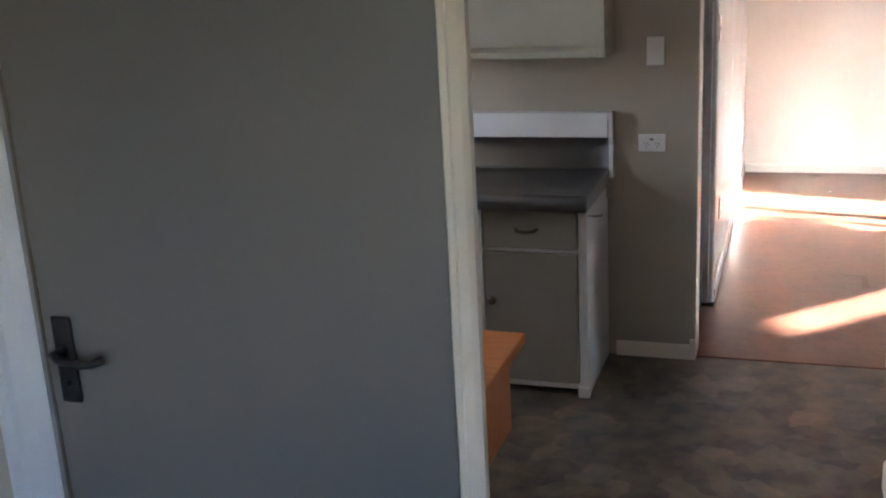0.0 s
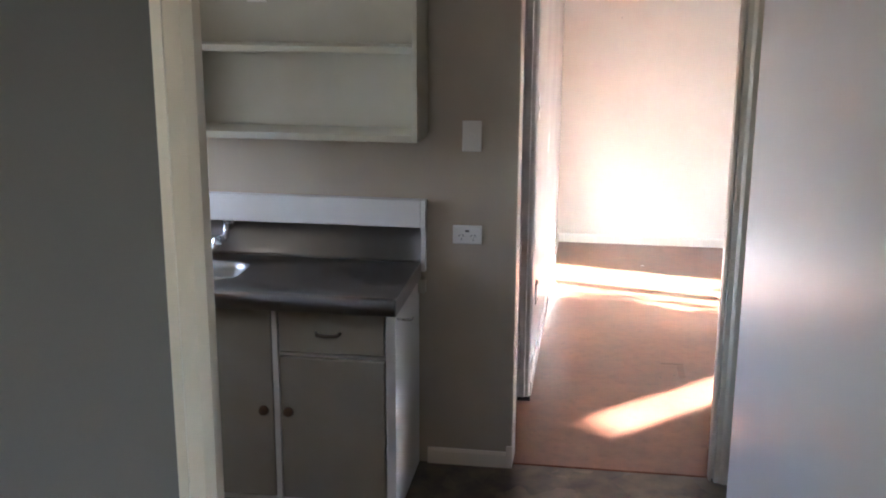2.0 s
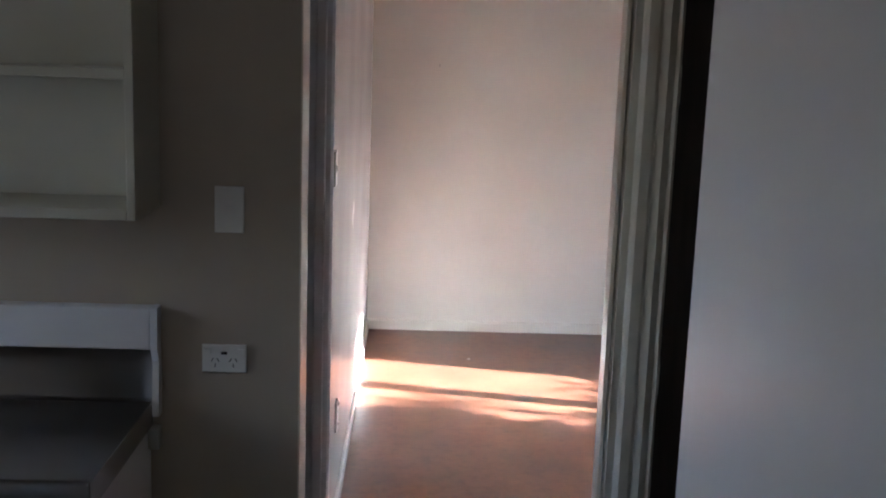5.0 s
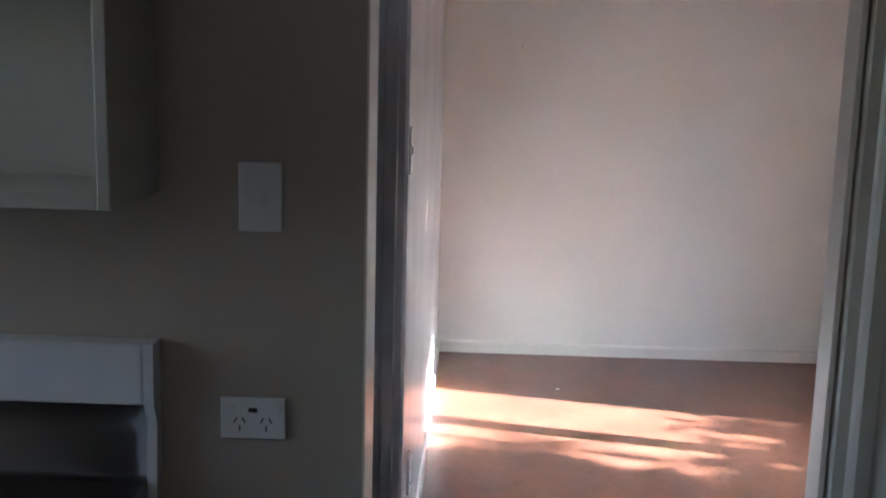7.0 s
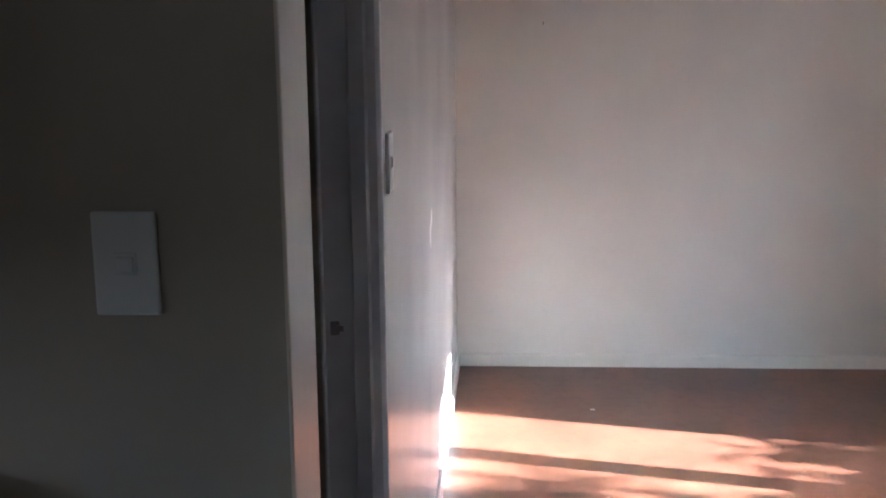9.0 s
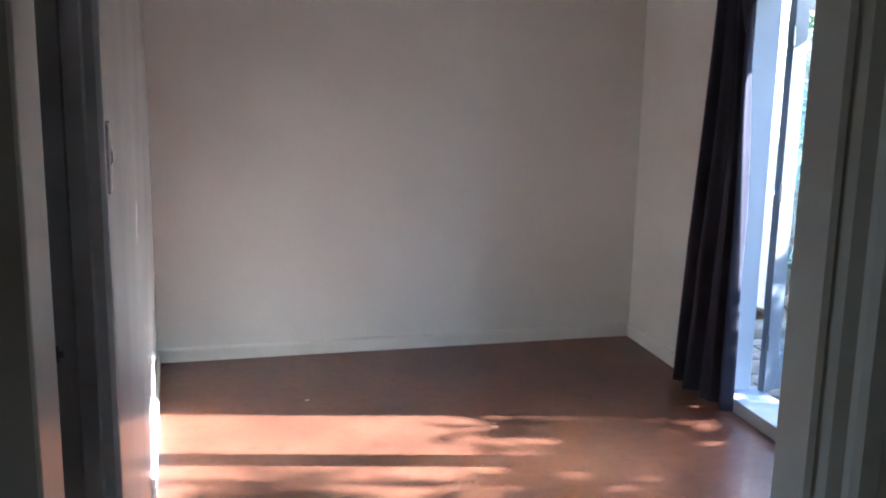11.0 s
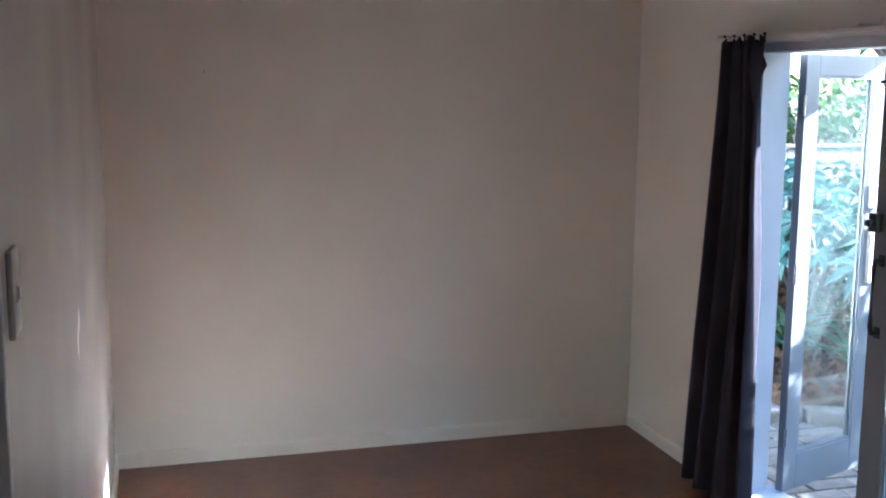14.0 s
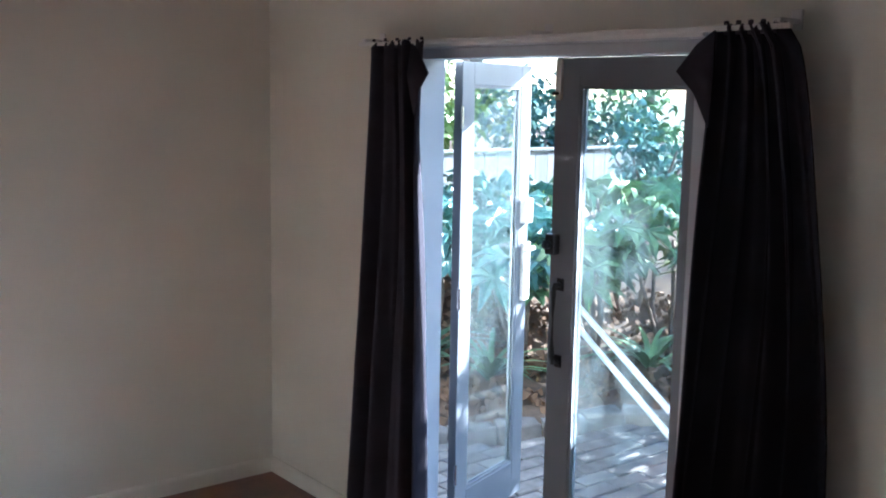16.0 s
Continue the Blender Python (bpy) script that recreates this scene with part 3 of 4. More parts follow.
def base_unit(x0, x1, drawer, knob_at, first=False):
    u = thing("base_cabinet", "cream painted timber base cabinet darkened for shade, with white edged frame" + (" and a drawer" if drawer else ""), "cabinet", "kitchen base cabinets")
    part("body", boxes((x0 + 0.001, x1 - 0.001, CY + 0.021, -0.03, 0.06, BZ - 0.068)), M_CABSHADE, u)
    part("plinth", boxes((x0 + 0.001, x1 - 0.001, CY + 0.06, -0.03, 0.0, 0.058)), M_DARK, u, "dark recessed plinth")
    part("stile", boxes((x0 + 0.001, x0 + 0.022, CY - 0.018, CY + 0.02, 0.03, BZ - 0.068), bevel=0.002), M_CABTRIM, u)
    part("bottom_rail", boxes((x0 + 0.023, x1 - 0.001, CY - 0.004, CY + 0.02, 0.03, 0.055), bevel=0.002), M_CABTRIM, u)
    z = BZ - 0.078
    if drawer:
        d = part("drawer", boxes((x0 + 0.026, x1 - 0.004, CY - 0.016, CY + 0.018, 0.658, z), bevel=0.004), M_CABSHADE, u)
        xm = (x0 + x1) / 2
        part("cup_handle", tube([(xm - 0.045, CY - 0.016, 0.742), (xm - 0.038, CY - 0.036, 0.738), (xm, CY - 0.042, 0.736), (xm + 0.038, CY - 0.036, 0.738), (xm + 0.045, CY - 0.016, 0.742)], 0.007), M_DULL, d, "worn dark metal drawer pull", True)
        part("mid_rail", boxes((x0 + 0.023, x1 - 0.001, CY - 0.004, CY + 0.02, 0.64, 0.654), bevel=0.002), M_CABTRIM, u)
        z = 0.637
    d = part("door", boxes((x0 + 0.026, x1 - 0.004, CY - 0.016, CY + 0.018, 0.058, z), bevel=0.004), M_CABSHADE, u)
    knob(d, knob_at, 0.425)
    return u


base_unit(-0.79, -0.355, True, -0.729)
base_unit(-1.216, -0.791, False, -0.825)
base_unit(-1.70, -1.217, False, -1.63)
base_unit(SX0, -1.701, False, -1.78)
ep = thing("end_panel", "white painted bench end panel with a small hook", "panel")
part("board", boxes((-0.353, -0.316, CY - 0.018, -0.01, 0.0, BZ - 0.068), bevel=0.003), M_CABTRIM, ep)
part("foot", boxes((-0.36, -0.312, CY - 0.03, CY + 0.02, 0.0, 0.05), bevel=0.004), M_CABTRIM, ep)
part("hook", tube([(-0.316, -0.49, 0.80), (-0.29, -0.495, 0.80), (-0.265, -0.495, 0.802), (-0.255, -0.495, 0.81)], 0.005), M_CHROME, ep, "small chrome hook", True)
part("bracket", boxes((-0.315, -0.285, -0.05, -0.012, 0.77, 0.83), bevel=0.004), M_CAB, ep)

# wall shelf unit
wc = thing("wall_shelf_unit", "cream painted open wall shelf unit above the sink", "shelf unit")
wx0, wx1, wy = -1.414, -0.283, -0.25
part("side_panel", boxes((wx0, wx0 + 0.02, wy, -0.002, 1.420, 2.25), bevel=0.002), M_CAB, wc)
part("side_panel", boxes((wx1 - 0.02, wx1, wy, -0.002, 1.420, 2.25), bevel=0.002), M_CAB, wc)
part("back_panel", boxes((wx0 + 0.021, wx1 - 0.021, -0.012, -0.002, 1.43, 2.25)), M_CAB, wc)
part("bottom_shelf", boxes((wx0 + 0.021, wx1 - 0.021, wy + 0.001, -0.013, 1.420, 1.446), bevel=0.002), M_CAB, wc)
part("shelf", boxes((wx0 + 0.021, wx1 - 0.021, wy + 0.004, -0.013, 1.750, 1.774), bevel=0.002), M_CAB, wc)
part("shelf", boxes((wx0 + 0.021, wx1 - 0.021, wy + 0.004, -0.013, 2.23, 2.25), bevel=0.002), M_CAB, wc)
light_switch(pose(-0.967, -0.0125, 1.985), 0.08, 0.11)["label"] = "small white switch plate inside the wall shelf unit"

# orange shelf beside the hall doorway
os_ = thing("wall_cabinet", "orange varnished wooden wall cabinet with overhanging top", "cabinet")
part("top", boxes((-0.65, -0.07, HY + 0.105, -2.52, 1.035, 1.06), bevel=0.004), M_ORANGE, os_)
part("side_panel", boxes((-0.125, -0.10, HY + 0.105, -2.555, 0.84, 1.035), bevel=0.003), M_ORANGE, os_)
part("side_panel", boxes((-0.63, -0.605, HY + 0.105, -2.555, 0.84, 1.035), bevel=0.003), M_ORANGE, os_)
part("front_panel", boxes((-0.604, -0.126, -2.58, -2.56, 0.845, 1.033), bevel=0.003), M_ORANGE, os_)
part("bottom", boxes((-0.604, -0.126, HY + 0.105, -2.581, 0.842, 0.857)), M_ORANGE, os_)

# globe lamp
gl = thing("pendant_lamp", "white glass globe lamp hanging from the ceiling", "lamp")
bm = bmesh.new()
bmesh.ops.create_uvsphere(bm, u_segments=32, v_segments=20, radius=0.16, matrix=Matrix.Translation((-0.45, -2.10, 2.113)))
part("globe", bm, M_LAMP, gl, "white glass globe", True)
part("collar", rod((-0.45, -2.10, 2.268), (-0.45, -2.10, 2.31), 0.05, 20), M_CHROME, gl, "", True)
part("stem", rod((-0.45, -2.10, 2.31), (-0.45, -2.10, H - 0.02), 0.012), M_CHROME, gl, "", True)
part("ceiling_rose", rod((-0.45, -2.10, H - 0.025), (-0.45, -2.10, H), 0.055, 20), M_PLASTIC, gl, "", True)

# kitchen window over the sink bench
kw = tagged(thing("window_1", "white painted kitchen window above the sink bench", "window"), kind="structure")
for b in ((-1.25, -1.20, 1.2, 2.10), (-0.20, -0.15, 1.2, 2.10), (-1.20, -0.20, 1.2, 1.25), (-1.20, -0.20, 2.05, 2.10), (-0.725, -0.675, 1.25, 2.05)):
    part("window_frame", boxes((KW - 0.09, KW + 0.01, *b), bevel=0.003), M_TRIM, kw)
for a, b in ((-1.20, -0.725), (-0.675, -0.20)):
    part("pane", boxes((KW - 0.082, KW - 0.078, a, b, 1.25, 2.05)), M_GLASS, kw).visible_shadow = False
part("window_sill", boxes((KW + 0.011, KW + 0.04, -1.28, -0.12, 1.175, 1.2), bevel=0.003), M_TRIM, kw)

# ---- room ----
nl = thing("wall_hook", "small metal nail hook in the end wall", "hook")
part("nail", rod((0.531, RY1, 1.763), (0.531, RY1 - 0.03, 1.767), 0.0028, 8), M_CHROME, nl)
part("hook_tip", rod((0.531, RY1 - 0.028, 1.763), (0.531, RY1 - 0.03, 1.78), 0.0028, 8), M_CHROME, nl)

tm = thing("tape_remnant", "dark remnants of old tape stuck to the floor", "tape")
part("strip", boxes((0.78, 0.90, 1.395, 1.404, 0.0003, 0.0016)), M_WOODKNOB, tm)
part("strip", boxes((0.862, 0.898, 1.19, 1.38, 0.0003, 0.0014)), M_FLOOR_DARK, tm)
sp = thing("paper_scrap", "tiny white scrap of paper lying on the floor", "scrap")
part("scrap", boxes((0.742, 0.762, 3.475, 3.487, 0.0005, 0.003), bevel=0.0008), M_PLASTIC, sp)

# garden doors
gf = tagged(thing("window_2", "pale blue-grey painted timber frame of the garden doors", "door frame"), kind="structure")
for b in ((RX1 - 0.012, RX1 + 0.11, FY0, FY0 + 0.035, 0.0, FH), (RX1 - 0.012, RX1 + 0.11, FY1 - 0.035, FY1, 0.0, FH), (RX1 - 0.012, RX1 + 0.11, FY0 + 0.035, FY1 - 0.035, FH - 0.035, FH), (RX1 - 0.03, RX1 + 0.16, FY0, FY1, -0.03, 0.06)):
    part("window_frame", boxes(b, bevel=0.003), M_FRAMEP, gf)
for b in ((RX1 - 0.016, RX1, FY0 - 0.05, FY0, 0, FH + 0.022), (RX1 - 0.016, RX1, FY1, FY1 + 0.07, 0, FH + 0.022), (RX1 - 0.016, RX1, FY0, FY1, FH, FH + 0.022)):
    part("architrave", boxes(b, bevel=0.004), M_FRAMEP, gf)


def glazed_leaf(name, label, w, z0, z1, at, s=0.068, pane=M_GLASS, s0=None):
    """Glazed timber leaf: hinge edge at the origin, leaf along -y, room side to -x."""
    t = thing(name, label, "door", at=at)
    th = 0.036
    h = s0 or s
    part("hinge_stile", boxes((0, th, -h, 0, z0, z1), bevel=0.003), M_JOINERY, t)
    part("meeting_stile", boxes((0, th, -w, -w + s, z0, z1), bevel=0.003), M_JOINERY, t)
    part("top_rail", boxes((0, th, -w + s, -h, z1 - 0.085, z1), bevel=0.003), M_JOINERY, t)
    part("bottom_rail", boxes((0, th, -w + s, -h, z0, z0 + 0.15), bevel=0.003), M_JOINERY, t)
    g = part("pane", boxes((th / 2 - 0.002, th / 2 + 0.002, -w + s - 0.006, -h + 0.006, z0 + 0.144, z1 - 0.079)), pane, t)
    g.visible_shadow = False
    y0, y1, a, b = -w + s, -h, z0 + 0.15, z1 - 0.085
    for x in (0.004, th - 0.014):
        part("glazing_bead", boxes((x, x + 0.01, y0, y0 + 0.01, a, b), (x, x + 0.01, y1 - 0.01, y1, a, b), (x, x + 0.01, y0 + 0.01, y1 - 0.01, a, a + 0.01), (x, x + 0.01, y0 + 0.01, y1 - 0.01, b - 0.01, b)), M_JOINERY, t)
    return t


LW = 0.555
RW = 0.583
rl = glazed_leaf("garden_door", "closed grey painted glazed garden door leaf with black pull handle", RW, 0.065, FH - 0.038, pose(RX1 + 0.05, FY0 + 0.037 + RW, 0), pane=M_HAZYGLASS, s0=0.105)
yh, yl = -0.052, -0.022
hn = part("pull_handle", tube([(0.0, yh, 1.14), (-0.026, yh, 1.14), (-0.032, yh, 1.12), (-0.032, yh, 0.91), (-0.026, yh, 0.89), (0.0, yh, 0.89)], 0.009), M_BLACK, rl, "black bow pull handle", True)
for z in (0.89, 1.14):
    part("handle_foot", boxes((-0.006, 0.0, yh - 0.014, yh + 0.014, z - 0.02, z + 0.02), bevel=0.002), M_BLACK, hn)
lk = part("rim_lock", boxes((-0.028, 0.0, yl - 0.02, yl + 0.022, 1.235, 1.30), bevel=0.004), M_BLACK, rl, "black rim lock")
part("lock_knob", rod((-0.028, yl, 1.267), (-0.05, yl, 1.267), 0.013), M_BLACK, lk, "", True)
bo = part("barrel_bolt", boxes((-0.012, 0.0, yl - 0.012, yl + 0.012, 1.72, 1.845), bevel=0.002), M_PLASTIC, rl, "white painted barrel bolt")
part("bolt_knob", rod((-0.012, yl, 1.74), (-0.03, yl, 1.74), 0.006), M_BLACK, bo, "", True)

LA = 109.0
ll = glazed_leaf("garden_door", "open grey painted glazed garden door leaf swung outwards in sun", LW - 0.022, 0.065, FH - 0.038, pose(RX1 + 0.14, FY1 - 0.10, 0, 0, 0, LA), 0.082)
lb = part("lock_case", boxes((-0.02, 0.0, -LW + 0.022 + 0.008, -LW + 0.022 + 0.06, 0.90, 1.14), bevel=0.004), M_PLASTIC, ll, "white painted lock case")
part("lever", tube([(-0.02, -LW + 0.022 + 0.035, 1.12), (-0.05, -LW + 0.022 + 0.035, 1.12), (-0.055, -LW + 0.022 + 0.07, 1.12), (-0.055, -LW + 0.022 + 0.13, 1.118)], 0.008), M_PLASTIC, lb, "", True)
part("rim_lock", boxes((-0.03, 0.0, -LW + 0.022 + 0.01, -LW + 0.022 + 0.075, 1.22, 1.32), bevel=0.006), M_PLASTIC, ll, "white painted rim lock")
for hz in (0.3, 0.98, 1.65):
    part("hinge", rod((-0.004, 0.006, hz - 0.04), (-0.004, 0.006, hz + 0.04), 0.006), M_CHROME, ll)

# curtain rail and curtains
cr = thing("curtain_rail", "slim white double curtain rail over the garden doors", "curtain rail")
CX = RX1 - 0.085
part("rail", boxes((CX - 0.006, CX + 0.006, 1.52, 3.33, 1.900, 1.914), bevel=0.002), M_WHITERAIL, cr)
part("rail", boxes((CX + 0.032, CX + 0.044, 1.80, 3.30, 1.892, 1.906), bevel=0.002), M_WHITERAIL, cr)
for y in (1.56, 2.42, 3.30):
    part("bracket", boxes((CX - 0.004, RX1, y - 0.012, y + 0.012, 1.915, 1.927), (RX1 - 0.006, RX1, y - 0.016, y + 0.016, 1.90, 1.95), bevel=0.002), M_WHITERAIL, cr)


def curtain(label, top, bottom, z0, folds, seed, flap, ease):
    """Pleated cloth, gathered at the rail and spreading towards the hem; flap: the folded-over top corner."""
    t = thing("curtain", label, "curtain", "curtains at the garden doors")
    rnd = random.Random(seed)
    bm = bmesh.new()
    nu, nv = 130, 40
    ph = [rnd.uniform(0, math.tau) for _ in range(4)]
    zt = 1.905
    grid = []
    for j in range(nv + 1):
        v = j / nv
        row = []
        for i in range(nu + 1):
            u = i / nu
            w, x = v ** ease[0], v ** ease[1]
            y = (top[0] * (1 - w) + bottom[0] * w) * (1 - u) + (top[1] * (1 - x) + bottom[1] * x) * u
            amp = 0.022 + 0.026 * min(1, v * 1.6)
            f = folds * (u + 0.02 * math.sin(3 * v + ph[0]))
            x = CX - 0.002 + amp * math.sin(math.tau * f + ph[1]) + 0.3 * amp * math.sin(math.tau * f * 2.3 + ph[2] + 1.5 * v) + 0.012 * math.sin(5 * v + u * 4 + ph[3])
            y += 0.010 * math.sin(math.tau * f * 1.0 + ph[3]) + 0.006 * math.sin(9 * v + 6 * u)
            z = zt + (z0 - zt) * v + (0.012 * math.sin(math.tau * folds * 2 * u + ph[2]) if j == 0 else 0) + (0.006 * math.sin(math.tau * f) if j == nv else 0)
            row.append(bm.verts.new((min(x, RX1 - 0.02), y, z)))
        grid.append(row)
    for a, b in zip(grid, grid[1:]):
        for i in range(nu):
            bm.faces.new((a[i], a[i + 1], b[i + 1], b[i]))
    ob = part("cloth", bm, M_CURTAIN, t, "", True)
    md = ob.modifiers.new("thickness", "SOLIDIFY")
    md.thickness = 0.004
    s = flap
    yy = top[0] if s < 0 else top[1]
    bm = bmesh.new()
    pts = [(CX - 0.05, yy - s * 0.02, 1.90), (CX - 0.055, yy + s * 0.03, 1.865), (CX - 0.06, yy + s * 0.085, 1.80), (CX - 0.055, yy + s * 0.03, 1.745), (CX - 0.045, yy - s * 0.01, 1.66), (CX - 0.06, yy - s * 0.03, 1.79)]
    vs = [bm.verts.new(p) for p in pts]
    bm.faces.new((vs[0], vs[1], vs[5]))
    bm.faces.new((vs[1], vs[2], vs[5]))
    bm.faces.new((vs[2], vs[3], vs[5]))
    bm.faces.new((vs[3], vs[4], vs[5]))
    fl = part("folded_corner", bm, M_CURTAIN, t, "", True)
    fl.modifiers.new("thickness", "SOLIDIFY").thickness = 0.006
    for i in range(5):
        y = top[0] + (top[1] - top[0]) * (i + 0.5) / 5
        part("rail_hook", boxes((CX - 0.004, CX + 0.004, y - 0.006, y + 0.006, 1.89, 1.925), bevel=0.002), M_CURTAIN, t)
    return t


curtain("dark grey pleated curtain drawn open beside the garden door", (2.918, 3.275), (2.898, 3.37), 0.03, 3.5, 3, -1, (1.0, 3.2))
curtain("dark grey pleated curtain bunched at the near jamb", (1.545, 1.722), (1.325, 1.865), 0.03, 4.5, 8, 1, (0.45, 1.9))


# ---- garden ----
structure("ground", boxes((RX1 + 0.1, 300, -300, 300, -0.9, -0.16), (-300, KW - 0.1, -300, 300, -0.9, -0.16), (KW - 0.1, RX1 + 0.1, RY1 + 0.1, 300, -0.9, -0.16), (KW - 0.1, RX1 + 0.1, -300, -5.6, -0.9, -0.16)), M_GROUND, "garden ground around the house")
rnd = random.Random(11)


def leaf_fan(lobes, length, width):
    """A palmate leaf: pointed lobes round a centre, slightly drooping."""
    vs, fs = [(0, 0, 0)], []
    for k in range(lobes):
        a = radians(-120 + 240 * k / (lobes - 1))
        l = length * (0.72 + 0.28 * math.cos(a * 0.6))
        d, n = Vector((math.cos(a), math.sin(a), 0)), Vector((-math.sin(a), math.cos(a), 0))
        i = len(vs)
        for p, z in ((d * l * 0.55 + n * width, 0.02), (d * l, -0.06), (d * l * 0.55 - n * width, 0.02), (d * l * 0.5, -0.005)):
            vs.append((p.x, p.y, z * length * 4))
        fs += [(0, i + 3, i), (0, i + 2, i + 3), (i + 3, i + 1, i), (i + 3, i + 2, i + 1)]
    return vs, fs


def blade(length, width):
    vs = [(0, -width * 0.4, 0), (0, width * 0.4, 0), (length * 0.4, width, 0.03), (length * 0.4, -width, 0.03), (length * 0.75, width * 0.7, 0.0), (length * 0.75, -width * 0.7, 0.0), (length, 0, -0.06)]
    return vs, [(0, 3, 2, 1), (3, 5, 4, 2), (5, 6, 4)]


def scatter(items):
    """One mesh out of many placed leaves; items: (verts, faces, matrix)."""
    V, F = [], []
    for vs, fs, m in items:
        o = len(V)
        V += [tuple(m @ Vector(v)) for v in vs]
        F += [tuple(o + i for i in f) for f in fs]
    me = bpy.data.meshes.new("leaves")
    me.from_pydata(V, [], F)
    return me


def leaf_object(name, items, mat, parent):
    me = scatter(items)
    me.materials.append(mat)
    ob = new(name, me)
    ob.parent = parent
    return ob


def turn(rx, ry, rz):
    return Euler((rx, ry, rz)).to_matrix().to_4x4()


def fatsia(x, y, z, h, seed, mat=M_LEAF2):
    r = random.Random(seed)
    t = thing("fatsia_shrub", "shrub with large glossy palmate leaves on bare stems", "shrub", "large-leaved shrubs", at=None)
    for s in range(r.randint(3, 5)):
        a, lean = r.uniform(0, math.tau), r.uniform(0.1, 0.45)
        tip = Vector((x + math.cos(a) * lean * h, y + math.sin(a) * lean * h, z + h * r.uniform(0.6, 1.0)))
        base = Vector((x + math.cos(a) * 0.05, y + math.sin(a) * 0.05, z - 0.05))
        mid = (base + tip) / 2 + Vector((r.uniform(-.06, .06), r.uniform(-.06, .06), 0))
        part("stem", tube([base, mid, tip], 0.014, 7), M_BARK, t, "", True)
        items, stalks = [], bmesh.new()
        for k in range(r.randint(8, 12)):
            b, el = r.uniform(0, math.tau), r.uniform(-0.3, 0.9)
            L = r.uniform(0.16, 0.32)
            e = tip + Vector((math.cos(b) * math.cos(el), math.sin(b) * math.cos(el), math.sin(el) * 0.9 - 0.1)) * L
            add_rod(stalks, tip + Vector((0, 0, -0.1 * r.random())), e, 0.0045, 5)
            vs, fs = leaf_fan(7, r.uniform(0.15, 0.25), r.uniform(0.03, 0.042))
            items.append((vs, fs, Matrix.Translation(e) @ Matrix.Rotation(b, 4, "Z") @ turn(r.uniform(-.4, .4), r.uniform(0.1, 0.9), 0)))
        part("leaf_stalks", stalks, M_LEAF3, t)
        leaf_object("leaves", items, mat, t)
    return t


def bush(x, y, z, rx, ry, rz, count, size, mat, seed, name="leafy_bush", label="dense leafy garden bush with small leaves"):
    r = random.Random(seed)
    t = thing(name, label, "bush", "bushes on the garden bank")
    for k in range(5):
        a = r.uniform(0, math.tau)
        part("stem", tube([(x, y, z - 0.1), (x + math.cos(a) * rx * .3, y + math.sin(a) * ry * .3, z + rz * .6), (x + math.cos(a) * rx * .7, y + math.sin(a) * ry * .7, z + rz * 1.3)], 0.012, 6), M_BARK, t, "", True)
    items = []
    clumps = [(Vector((r.gauss(0, .45) * rx, r.gauss(0, .45) * ry, rz * r.uniform(0.2, 1.9)))) for _ in range(max(6, count // 45))]
    for k in range(count):
        c = r.choice(clumps)
        p = Vector((x, y, z)) + c + Vector((r.gauss(0, .16) * rx, r.gauss(0, .16) * ry, r.gauss(0, .15) * rz))
        s = size * r.uniform(0.6, 1.4)
        vs, fs = blade(s, s * 0.22)
        items.append((vs, fs, Matrix.Translation(p) @ turn(r.uniform(-1, 1), r.uniform(-.6, 1.0), r.uniform(0, math.tau))))
    leaf_object("leaves", items, mat, t)
    return t


def strap_plant(x, y, z, n, length, seed, mat=M_LEAF):
    r = random.Random(seed)
    t = thing("strap_leaf_plant", "clump of long arching strap leaves", "plant", "strap-leaved plants")
    items = []
    for k in range(n):
        a, L = math.tau * k / n + r.uniform(-.3, .3), length * r.uniform(0.7, 1.1)
        w, rise = 0.022, r.uniform(0.7, 1.35)
        vs, fs = [], []
        for j in range(7):
            u = j / 6
            el = rise - 1.7 * u
            px = L * (u * math.cos(rise) + 0.35 * u * u)
            pz = L * (u * math.sin(rise) - 0.75 * u * u * 0.8)
            ww = w * (1 - u) ** 0.6 + 0.001
            vs += [(px, -ww, pz), (px, ww, pz)]
            if j:
                fs.append((2 * j - 2, 2 * j - 1, 2 * j + 1, 2 * j))
        items.append((vs, fs, Matrix.Translation((x, y, z)) @ Matrix.Rotation(a, 4, "Z")))
    leaf_object("leaves", items, mat, t)
    return t


